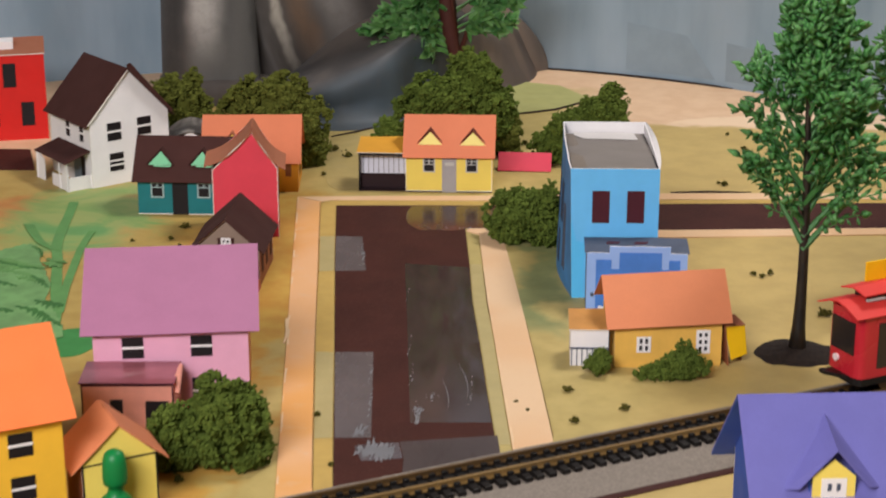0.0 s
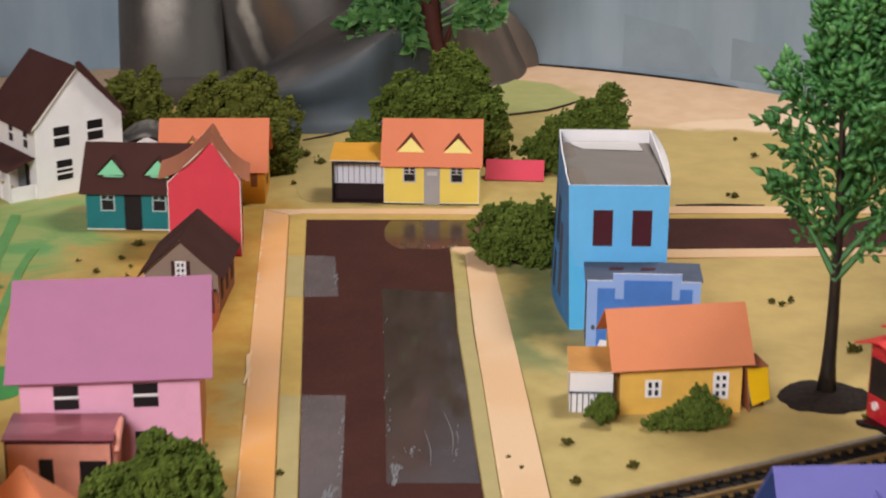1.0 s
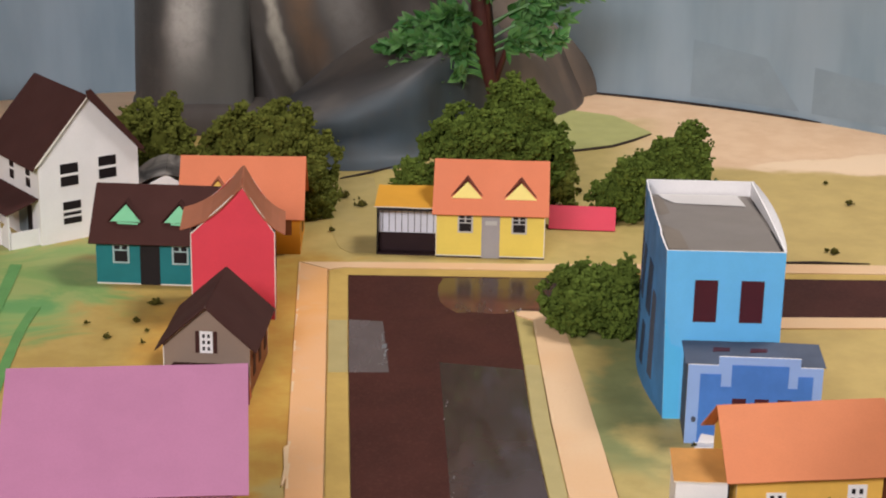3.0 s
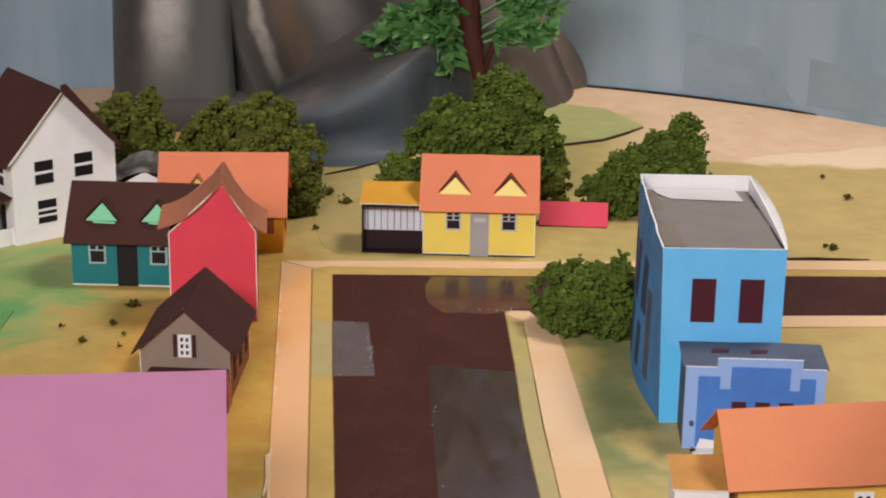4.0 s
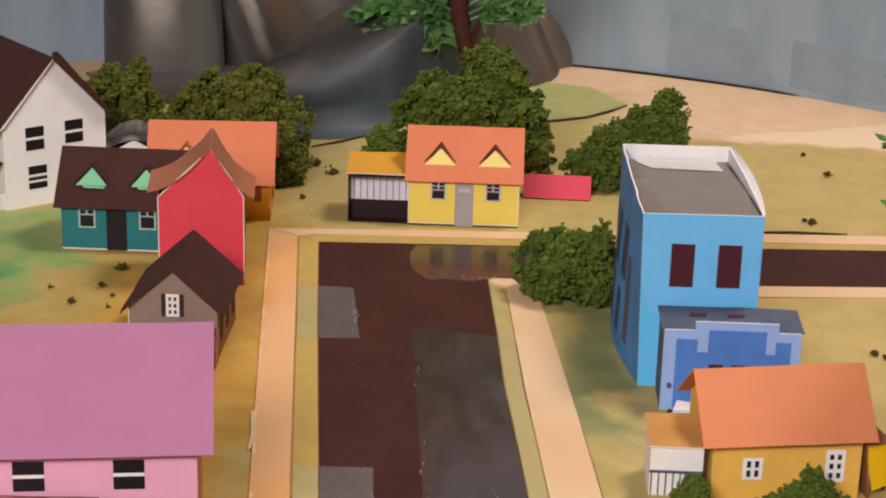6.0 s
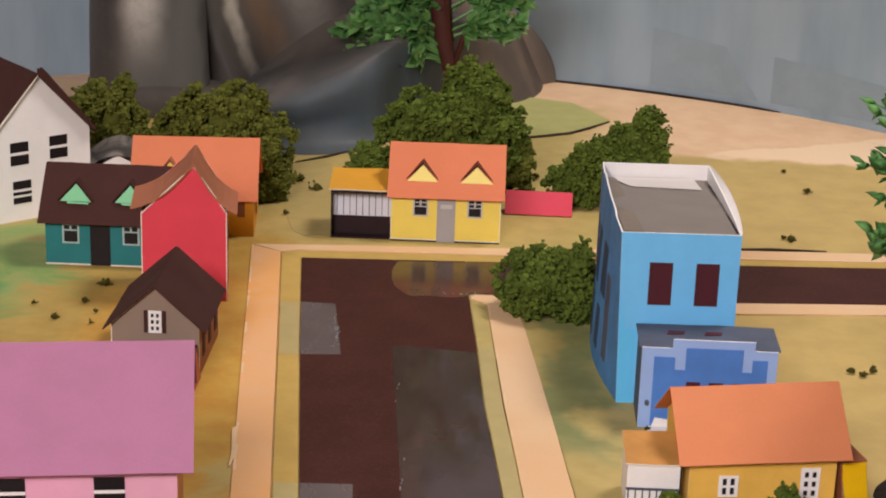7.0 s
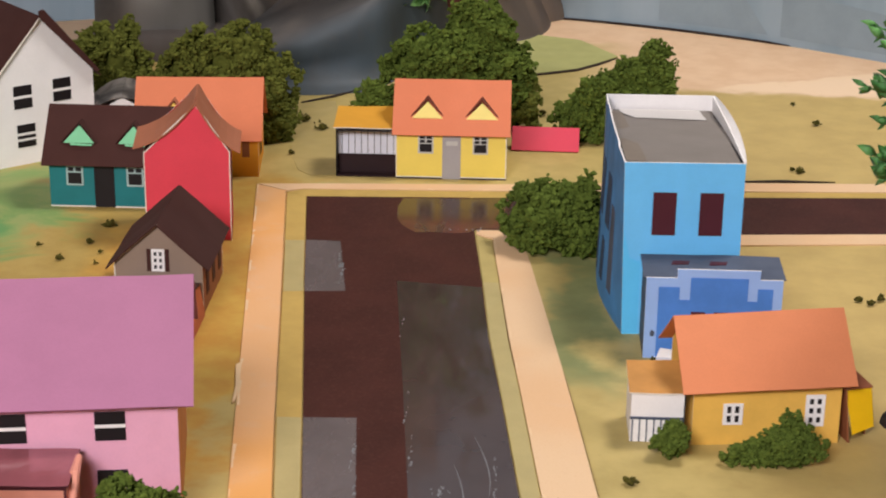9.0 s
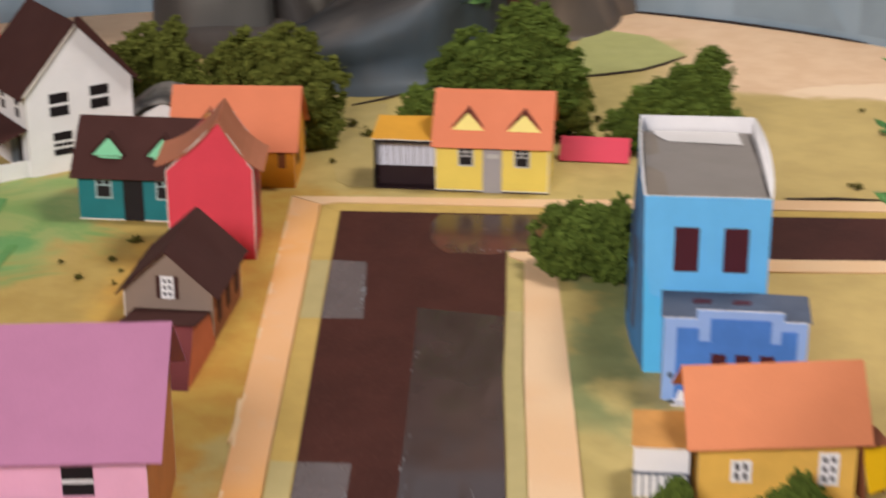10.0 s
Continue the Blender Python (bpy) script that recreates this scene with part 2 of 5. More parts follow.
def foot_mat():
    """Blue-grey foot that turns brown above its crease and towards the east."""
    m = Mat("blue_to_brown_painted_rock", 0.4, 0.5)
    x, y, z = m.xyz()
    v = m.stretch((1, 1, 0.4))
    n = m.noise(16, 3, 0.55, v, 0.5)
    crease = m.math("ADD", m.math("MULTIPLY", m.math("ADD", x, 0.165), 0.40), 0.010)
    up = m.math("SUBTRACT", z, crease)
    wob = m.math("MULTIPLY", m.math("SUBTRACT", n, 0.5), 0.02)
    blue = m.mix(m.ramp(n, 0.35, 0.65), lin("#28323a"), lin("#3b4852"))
    # Light caught by the ground lip and the crease, put into the colour.
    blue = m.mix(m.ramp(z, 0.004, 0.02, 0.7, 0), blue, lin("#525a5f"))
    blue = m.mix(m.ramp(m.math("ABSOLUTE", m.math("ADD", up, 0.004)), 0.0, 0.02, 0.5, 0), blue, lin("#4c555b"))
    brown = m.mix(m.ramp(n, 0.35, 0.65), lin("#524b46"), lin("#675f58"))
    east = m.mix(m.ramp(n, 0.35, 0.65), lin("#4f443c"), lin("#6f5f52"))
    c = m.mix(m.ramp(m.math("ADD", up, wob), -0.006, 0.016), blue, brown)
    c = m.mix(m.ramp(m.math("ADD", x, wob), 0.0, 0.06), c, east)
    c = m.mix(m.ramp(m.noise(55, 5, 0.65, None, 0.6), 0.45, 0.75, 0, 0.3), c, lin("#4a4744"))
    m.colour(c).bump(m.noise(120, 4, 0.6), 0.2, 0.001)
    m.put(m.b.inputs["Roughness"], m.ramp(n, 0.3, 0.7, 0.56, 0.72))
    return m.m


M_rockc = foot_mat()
M_rockd = rock_mat("dark_brown_rock", "#332e2b", "#4d4641", "#3f3732", 0.55)
M_wall = paper("room_wall_paint", "#5f5a55", 0.04)
M_patch = paper("darker_blue_grey_sheet", "#899ba7", 0.07)
M_gap = paper("dark_gap", "#2a1e18", 0.2)


def leaf_mat(name, a, b, rough=0.6, spec=0.3, soft=0.0):
    m = Mat(name, rough, spec)
    r = m.island()
    c = m.mix(r, lin(a), lin(b))
    c = m.mix(m.ramp(m.noise(40, 3), 0.35, 0.7, 0, 0.5), c, shade(lin(a), 0.7))
    m.colour(c).bump(m.noise(900, 3), 0.3, 0.0005)
    m.b.inputs["Subsurface Weight"].default_value = soft
    m.b.inputs["Subsurface Radius"].default_value = (0.6, 1.0, 0.4)
    m.b.inputs["Subsurface Scale"].default_value = 0.003
    return m.m


def oldroof_mat():
    m = Mat("streaked_dark_roof", 0.5, 0.4)
    n = m.noise(50, 4, 0.65, m.stretch((1, 0.4, 1)), 0.8)
    c = m.mix(m.ramp(n, 0.38, 0.62), lin("#3c3836"), lin("#8d8781"))
    m.colour(c).bump(m.noise(700, 3), 0.3, 0.0003)
    return m.m


M_oldroof = oldroof_mat()
M_foam = leaf_mat("olive_foam_foliage", "#535825", "#666b2f", 0.95, 0.08)
M_foam2 = leaf_mat("dark_green_foam_foliage", "#4b5a25", "#5f6f2f", 0.95, 0.08)
M_leaf = leaf_mat("green_plastic_leaf", "#396f38", "#689c5b", 0.5, 0.3, 0.5)
M_leaf2 = leaf_mat("bright_plastic_frond", "#3f763c", "#76a65f", 0.45, 0.35, 0.3)


def bark_mat():
    m = Mat("black_brown_bark", 0.45, 0.5)
    rib = m.noise(160, 4, 0.6, m.stretch((1, 1, 0.3)))
    m.colour(m.mix(m.ramp(rib, 0.35, 0.7), lin("#171210"), lin("#33291f"))).bump(rib, 0.8, 0.0012)
    return m.m


M_bark = bark_mat()
M_bark2 = paper("dark_red_bark", "#4a2520", 0.3, 0.6)
def soil_mat():
    m = Mat("dark_soil", 0.85, 0.25)
    n = m.noise(350, 4, 0.7)
    m.colour(m.mix(m.ramp(n, 0.35, 0.7), lin("#1b1411"), lin("#33271f"))).bump(n, 0.9, 0.0015)
    return m.m


M_soil = soil_mat()
M_tuft = leaf_mat("dry_moss", "#3c3a18", "#5a5424", 0.95, 0.1)
M_tie = paper("black_plastic_tie", "#171412", 0.2, 0.5)
M_railtop = paper("bronze_rail", "#80653a", 0.25, 0.35, 0.6)
M_railold = paper("dark_rail", "#584226", 0.25, 0.4, 0.5)


def gravel_mat():
    m = Mat("grey_gravel_paper", 0.85, 0.2)
    n = m.noise(500, 4, 0.7)
    c = m.mix(m.ramp(n, 0.3, 0.7), lin("#7b7268"), lin("#8e857a"))
    c = m.mix(m.ramp(m.noise(900, 2), 0.68, 0.8, 0, 0.6), c, lin("#d2ccc0"))
    m.colour(c).bump(n, 0.5, 0.0005)
    return m.m


M_gravel = gravel_mat()
M_trolley = paper("glossy_red_trolley_paint", "#c02632", 0.06, 0.3, 0.5, 0.05)
M_trolleyroof = paper("red_card_roof", "#d33a34", 0.06)
M_glassdark = paper("smoked_window", "#2b2324", 0.15, 0.2, 0.5, 0.02)
M_lamp = paper("headlight_white", "#efd9d6", 0.03, 0.25)
M_greenobj = paper("green_painted_wood", "#0f7a3c", 0.1, 0.45)
M_stripe = paper("pale_grey_blue_boards", "#d6d9e6", 0.06)

# ---------------------------------------------------------------- mesh helpers (millimetres)
MM = 0.001


def bm_new():
    return bmesh.new()


def quad_prism(bm, pts, n, side_mat=1):
    """A flat outline (list of Vectors) given thickness by the vector n."""
    a = [bm.verts.new(p) for p in pts]
    b = [bm.verts.new(p + n) for p in pts]
    k = len(pts)
    f1 = bm.faces.new(a[::-1])
    f2 = bm.faces.new(b)
    for i in range(k):
        f = bm.faces.new((a[i], a[(i + 1) % k], b[(i + 1) % k], b[i]))
        f.material_index = side_mat
    return f1, f2


def plate(bm, pts, thick, side_mat=1, M=None):
    """An outline in the local xz plane (facing -y), thick towards +y."""
    vs = [Vector((x, 0, z)) for x, z in pts]
    n0 = len(bm.verts)
    quad_prism(bm, vs, Vector((0, thick, 0)), side_mat)
    if M is not None:
        bm.verts.ensure_lookup_table()
        bmesh.ops.transform(bm, matrix=M, verts=bm.verts[n0:])


def box(bm, x0, y0, z0, x1, y1, z1, mi=0):
    v = [bm.verts.new((x, y, z)) for z in (z0, z1) for y in (y0, y1) for x in (x0, x1)]
    for i in ((0, 2, 3, 1), (4, 5, 7, 6), (0, 1, 5, 4), (2, 6, 7, 3), (0, 4, 6, 2), (1, 3, 7, 5)):
        bm.faces.new([v[j] for j in i]).material_index = mi


def flat(bm, pts, z0, z1, side_mat=0):
    quad_prism(bm, [Vector((x, y, z0)) for x, y in pts], Vector((0, 0, z1 - z0)), side_mat)


def finish(bm, mats, name, bevel=0.0, smooth=False):
    if bevel:
        bmesh.ops.bevel(bm, geom=bm.edges[:], offset=bevel, segments=2, affect="EDGES", profile=0.5)
    bmesh.ops.recalc_face_normals(bm, faces=bm.faces[:])
    bmesh.ops.scale(bm, vec=(MM, MM, MM), verts=bm.verts[:])
    me = bpy.data.meshes.new(name)
    bm.to_mesh(me)
    bm.free()
    for m in (mats if isinstance(mats, (list, tuple)) else [mats]):
        me.materials.append(m)
    if smooth:
        for p in me.polygons:
            p.use_smooth = True
    return me


def part(name, bm, mats, parent=None, label="", bevel=0.0, smooth=False):
    ob = new(name, finish(bm, mats, name, bevel, smooth))
    if parent is not None:
        ob.parent = parent
    if label:
        tagged(ob, label)
    return ob


def root(name, x, y, rz, label, category, z=0.0, group=""):
    ob = new(name)
    ob.empty_display_size = 0.01
    ob.matrix_world = pose(x * MM, y * MM, z * MM, 0, 0, rz)
    return tagged(ob, label, category, group)


def from_np(name, verts, faces, mats, smooth=False):
    me = bpy.data.meshes.new(name)
    me.from_pydata((np.asarray(verts) * MM).tolist(), [], faces.tolist() if hasattr(faces, "tolist") else faces)
    for m in (mats if isinstance(mats, (list, tuple)) else [mats]):
        me.materials.append(m)
    if smooth:
        me.polygons.foreach_set("use_smooth", [True] * len(me.polygons))
    return me


def tube(bm, pts, radii, seg=8, mi=0):
    """A tapered tube along pts."""
    rings = []
    for i, p in enumerate(pts):
        p = Vector(p)
        d = (Vector(pts[min(i + 1, len(pts) - 1)]) - Vector(pts[max(i - 1, 0)])).normalized()
        a = d.orthogonal().normalized() if i == 0 else (rings_a - rings_a.dot(d) * d).normalized()
        rings_a = a
        b = d.cross(a)
        rings.append([bm.verts.new(p + (a * math.cos(6.2832 * k / seg) + b * math.sin(6.2832 * k / seg)) * radii[i]) for k in range(seg)])
    for r0, r1 in zip(rings, rings[1:]):
        for k in range(seg):
            bm.faces.new((r0[k], r0[(k + 1) % seg], r1[(k + 1) % seg], r1[k])).material_index = mi
    bm.faces.new(rings[0][::-1]).material_index = mi
    bm.faces.new(rings[-1]).material_index = mi


# ---------------------------------------------------------------- structure
def wall_y(x):
    return 503 - (0.00098 if x > 0 else 0.0006) * x * x


def ground():
    bm = bm_new()
    # a board that follows the foot of the backdrop, with a gap where it has warped away
    xs = [-1300, -900] + list(range(-700, 701, 20)) + [900, 1300]
    ys = [-2300, -1300, -900] + list(range(-800, 101, 50)) + [200, 300]
    grid = []
    for x in xs:
        gap = 4.5 * max(0.0, 1 - ((x - 215) / 118) ** 2) if x > 0 else 0.0
        col = [bm.verts.new((x, y, 0)) for y in ys if y < wall_y(x) - 12]
        col += [bm.verts.new((x, wall_y(x) - gap - 0.4, 0))]
        grid.append(col)
    for c0, c1 in zip(grid, grid[1:]):
        k = min(len(c0), len(c1)) - 1
        for j in range(k - 1):
            bm.faces.new((c0[j], c1[j], c1[j + 1], c0[j + 1]))
        rest = c0[k - 1:] + c1[k - 1:][::-1]
        bm.faces.new(rest[::-1])
    geom = bmesh.ops.extrude_face_region(bm, geom=bm.faces[:])
    down = [v for v in geom["geom"] if isinstance(v, bmesh.types.BMVert)]
    bmesh.ops.translate(bm, verts=down, vec=(0, 0, -6))
    ob = part("ground", bm, M_ground)
    tagged(ob, "painted board in ochre, olive, beige and green", "ground", kind="structure")
    bm = bm_new()
    box(bm, -1300, -2300, -40, 1300, 900, -6.5)
    tagged(part("floor", bm, M_gap), "dark underside below the painted board", "floor", kind="structure")


def backdrop():
    bm = bm_new()
    xs = [x for x in range(-720, 721, 15)]
    n = len(xs)
    zs = [-6, 0, 40, 90, 150, 260, 420, 600]
    rows = []
    for z in zs:
        rows.append([bm.verts.new((x, wall_y(x) + 1.2 * math.sin(x * 0.031 + z * 0.004) + 0.02 * z, z)) for x in xs])
    for r0, r1 in zip(rows, rows[1:]):
        for i in range(n - 1):
            bm.faces.new((r0[i], r0[i + 1], r1[i + 1], r1[i]))
    geom = bmesh.ops.extrude_face_region(bm, geom=bm.faces[:])
    bmesh.ops.translate(bm, verts=[v for v in geom["geom"] if isinstance(v, bmesh.types.BMVert)], vec=(0, 5, 0))
    tagged(part("backdrop", bm, M_backdrop, smooth=True), "curved blue-grey painted backdrop board", "backdrop", kind="structure")
    # faint darker sheets pasted on the backdrop
    def on_wall(x, z):
        return (x, wall_y(x) + 1.2 * math.sin(x * 0.031 + z * 0.004) + 0.02 * z - 0.35, z)

    for x0, x1, x2, za, zb in ((213, 276, 306, 60, 51), (316, 440, 470, 49, 36)):
        bm = bm_new()
        lo = [bm.verts.new(on_wall(x0 + (x2 - x0) * i / 7, 7)) for i in range(8)]
        hi = [bm.verts.new(on_wall(x0 + (x1 - x0) * i / 7, za + (zb - za) * i / 7)) for i in range(8)]
        for i in range(7):
            bm.faces.new((lo[i], lo[i + 1], hi[i + 1], hi[i]))
        geom = bmesh.ops.extrude_face_region(bm, geom=bm.faces[:])
        bmesh.ops.translate(bm, verts=[v for v in geom["geom"] if isinstance(v, bmesh.types.BMVert)], vec=(0, 0.2, 0))
        tagged(part("backdrop_sheet", bm, M_patch), "thin darker blue-grey sheet pasted on the backdrop", "sheet", kind="structure")


def room():
    for nm, b in (("wall_south", (-1340, -2340, -40, 1340, -2300, 1500)), ("wall_north", (-1340, 900, -40, 1340, 940, 1500)),
                  ("wall_west", (-1340, -2300, -40, -1300, 900, 1500)), ("wall_east", (1300, -2300, -40, 1340, 900, 1500)),
                  ("ceiling", (-1340, -2340, 1500, 1340, 940, 1540))):
        bm = bm_new()
        box(bm, *b)
        tagged(part(nm, bm, M_wall), "plain pale painted room surface", nm.split("_")[0], kind="structure")


def band(pts_l, pts_r):
    return list(pts_l) + list(pts_r)[::-1]


def papers():
    def lay(name, pts, z0, z1, mat, label, cat):
        bm = bm_new()
        flat(bm, pts, z0, z1)
        return tagged(part(name, bm, mat), label, cat, kind="structure")
    rl = [(-56, -46), (-43, -184), (-22, -394), (-3, -590), (6, -690)]
    lay("road", band(rl, [(52, -41), (55.5, -106), (61.5, -194), (66.5, -279), (74, -362), (82, -458), (90, -545), (99, -690)]), 0.05, 0.9, M_road, "dark brown paper street, glossy tape in places", "road")
    lay("road_cross", [(53, -41.5), (233, -28), (470, -14), (470, -82), (225, -101), (56.6, -104)], 0.05, 0.9, M_road, "dark brown paper side street", "road")
    lay("road_west", [(-700, 122), (-362, 121), (-340, 52), (-700, 46)], 0.05, 0.9, M_road, "dark brown paper lane by the red block", "road")
    # verge strips and walks
    lay("verge", band([(-70, -37), (-51, -230), (-35, -394), (-14, -593), (-6, -690)], [(-56.6, -45), (-43.6, -184), (-22.6, -394), (-3.6, -590), (5.4, -690)]), 0.05, 0.7, M_straw, "straw-coloured paper verge along the street", "verge")
    lay("verge", [(-70, -36.5), (-56, -45.4), (52, -40.4), (233, -27.4), (470, -13.4), (470, -3), (235, -16), (60, -27), (-60, -31)], 0.05, 0.7, M_straw, "straw-coloured paper verge along the street", "verge")
    lay("verge", band([(57, -113), (62.1, -194), (67.1, -279), (74.6, -362), (82.6, -458), (90.6, -545), (100, -690)], [(66.5, -124), (77, -279), (83, -350), (91.5, -457), (97.5, -531), (106, -690)]), 0.05, 0.7, M_straw2, "straw-coloured paper verge along the street", "verge")
    lay("pavement", band([(-92, -23), (-76, -187), (-55, -396), (-36, -587), (-26, -690)], [(-70.6, -36), (-51.6, -230), (-35.6, -394), (-14.6, -593), (-6.6, -690)]), 0.05, 1.1, M_apricot, "peach paper walk with worn edges", "pavement")
    lay("pavement", [(-91, -22.4), (-70, -35.4), (-60, -30.4), (60, -26.4), (235, -15.4), (470, -2.4), (470, 14), (237, 3), (60, -13), (-20, -17)], 0.05, 1.1, M_peach, "peach paper walk with worn edges", "pavement")
    lay("pavement", band([(67.1, -120), (77.6, -279), (83.6, -350), (92.1, -457), (98.1, -531), (106.6, -690)], [(85, -122), (90, -160), (97.5, -236), (105.5, -320), (111, -383), (122, -515), (133, -690)]), 0.05, 1.1, M_peach, "peach paper walk with worn edges", "pavement")
    lay("pavement", [(57, -104.8), (225, -101.8), (470, -82.8), (470, -99), (222, -121), (85.4, -121.6), (66.8, -119.4), (57, -112.4)], 0.05, 1.0, M_peach, "peach paper walk with worn edges", "pavement")
    # pencil lines beside the walks
    for pts in ([(-71, -37), (-52, -230), (-36, -394), (-15, -593)], [(105.6, -322), (111.2, -383), (122.4, -515)], [(73.0, -214), (76.6, -276), (80, -314)]):
        bm = bm_new()
        flat(bm, band(pts, [(x + 0.28, y) for x, y in pts]), 0.75, 1.25)
        tagged(part("trim", bm, M_rim), "dark pencil line along a paper walk", "line", kind="structure")
    # paler verge under tape ends
    for pts in ([(-60.6, -131), (-48.8, -130.5), (-40.6, -215.5), (-52.0, -216.5)], [(-35.8, -383), (-23.9, -383), (-10.3, -523), (-21.2, -524)],
                [(62.4, -195), (71.2, -195), (76.8, -279), (82.8, -350), (91.2, -457), (97.1, -528), (89.3, -528), (82.9, -458), (74.9, -362), (67.3, -279)]):
        bm = bm_new()
        flat(bm, pts, 0.72, 0.86)
        tagged(part("trim", bm, M_veil), "pale clear tape end over the straw verge", "tape", kind="structure")
    lay("trim", [(-93, 172), (-76, 186), (-58, 190), (-50, 130), (-43, 60), (-42, 3), (-58, 1), (-68, 12), (-75, 40), (-80, 76), (-88, 124)], 0.08, 0.3, M_lawnfilm, "clear tape end over the far lawn", "tape")
    lay("trim", [(-64.5, -322), (-61.8, -318), (-60.4, -334), (-58.6, -352), (-58.9, -366), (-60.0, -368), (-61.0, -348)], 0.05, 1.16, M_worn, "whitish torn edge of a paper walk", "edge")
    # worn pale rims of the walks
    rng = np.random.default_rng(5)
    for line in ([(-92, -23), (-76, -187), (-55, -396), (-36, -587)], [(67.2, -121), (77.7, -279), (83.7, -350), (92.2, -457), (98.2, -531)], [(-60, -30), (60, -26), (235, -15), (400, -6)]):
        bm = bm_new()
        for (x0, y0), (x1, y1) in zip(line, line[1:]):
            n = int(math.hypot(x1 - x0, y1 - y0) / 9)
            for k in range(n):
                if rng.uniform() < 0.72:
                    continue
                f0, f1 = k / n, (k + rng.uniform(0.4, 2.6)) / n
                ax, ay, bx, by = x0 + (x1 - x0) * f0, y0 + (y1 - y0) * f0, x0 + (x1 - x0) * f1, y0 + (y1 - y0) * f1
                d = Vector((bx - ax, by - ay)).normalized()
                o, w0, w1 = rng.uniform(0.1, 0.5), rng.uniform(0.5, 1.9), rng.uniform(0.4, 1.5)
                flat(bm, [(ax - d.y * o, ay + d.x * o), (bx - d.y * o, by + d.x * o), (bx - d.y * (o + w1), by + d.x * (o + w1)), (ax - d.y * (o + w0), ay + d.x * (o + w0))], 1.0, 1.14 + 0.0012 * (k % 40))
        tagged(part("trim", bm, M_worn), "worn pale edge of a paper walk", "edge", kind="structure")

    # tape on the street
    def tape(pts, mat, label, rubs=(), z=1.0):
        t = root("tape_patch", 0, 0, 0, label, "tape", group="tape on the street")
        bm = bm_new()
        flat(bm, pts, 0.92, z)
        part("film", bm, mat, t)
        # scuffed flakes: centre, spread, count, size
        for cx, cy, sx, sy, n, size in rubs:
            bm = bm_new()
            for k in range(n):
                x, y = cx + sx * max(-1.4, min(1.4, rng.standard_normal() * 0.6)), cy + sy * max(-1.4, min(1.4, rng.standard_normal() * 0.6))
                m, r, tl = int(rng.integers(5, 8)), 0.7 * size * rng.uniform(0.3, 1.5), rng.uniform(1.6, 6.5)
                ring = sorted(rng.uniform(0, 6.283, m))
                z1 = z + 0.02 + 0.0006 * k
                bm.faces.new([bm.verts.new((x + r * math.cos(q) * rng.uniform(0.5, 1.1), y + tl * r * math.sin(q) * rng.uniform(0.5, 1.1), z1)) for q in ring])
            tagged(part("scuff", bm, M_scuff_glint, t), "whitish rubbed flakes and painted glints", kind="stuff")
    tape([(-48, -130), (-26.5, -131), (-16.5, -214), (-40, -216)], M_film2, "milky clear tape square on the brown street",
         ((-24.6, -156, 0.7, 13, 12, 0.8), (-21.0, -188, 0.7, 13, 16, 0.8), (-23.5, -175, 1.2, 4, 8, 1.4)))
    tape([(-23, -383), (3, -382), (13, -522), (-9, -523)], M_film2, "long milky clear tape piece on the brown street",
         ((4.6, -418, 0.7, 20, 14, 0.9), (8.2, -468, 0.7, 20, 22, 0.9), (6, -512, 4.0, 7, 34, 1.2)))
    # Flakes on its west edge put glints off crinkled tape into the colour.
    tape([(12, -196), (61.5, -203), (66.4, -279), (73.8, -362), (81.8, -458), (85, -496), (35, -498), (24, -350)], M_film, "broad glossy clear tape strip on the brown street",
         ((18.5, -262, 0.5, 14, 5, 0.6), (26.6, -372, 0.6, 22, 8, 0.6), (31.2, -424, 0.7, 22, 12, 0.8), (39, -482, 2.5, 12, 44, 1.2), (47, -458, 3.5, 5, 16, 1.0), (71, -440, 0.8, 26, 14, 0.7)))
    bm = bm_new()
    for k, (x0, y0, bow, ln) in enumerate(((52, -430, 3, 46), (61, -400, 5, 60))):
        pts = [(x0 + bow * math.sin(2.2 * i / 9) + 0.06 * ln * i / 9, y0 - ln * i / 9) for i in range(10)]
        flat(bm, band(pts, [(x + 0.55 * math.sin(math.pi * (i + 0.6) / 10.2), y) for i, (x, y) in enumerate(pts)]), 1.0, 1.06 + 0.004 * k)
    tagged(part("scratch", bm, M_scuff_glint), "long pale curved scratches in the street tape", "scratch", kind="stuff")
    tape([(4, -535), (18, -530), (30, -528), (34, -550), (22, -553), (10, -555)], M_filmc, "small crinkled clear tape scrap on the brown street",
         ((18, -541, 9, 8, 110, 2.0),))
    tape([(30.6, -527), (89, -515), (97, -610), (36, -612), (34.6, -551)], M_filmb, "milky clear tape band beside the track")
    tape([(8, -46), (48, -44), (84, -40), (84, -101), (57, -102), (53, -109), (44, -112), (30, -110), (19, -112), (13, -104), (8, -94), (5.5, -80), (5, -62)], M_filmf, "glossy clear tape piece reflecting the yellow house",
         ((52, -105, 10, 1.2, 12, 1.0),))


def spline(foot, k=8):
    pts = []
    for i in range(len(foot) - 1):
        p0, p1, p2, p3 = (Vector(foot[min(max(j, 0), len(foot) - 1)]) for j in (i - 1, i, i + 1, i + 2))
        for s in range(k):
            t = s / k
            pts.append(0.5 * ((2 * p1) + (p2 - p0) * t + (2 * p0 - 5 * p1 + 4 * p2 - p3) * t * t + (3 * p1 - p0 - 3 * p2 + p3) * t ** 3))
    return pts + [Vector(foot[-1])]


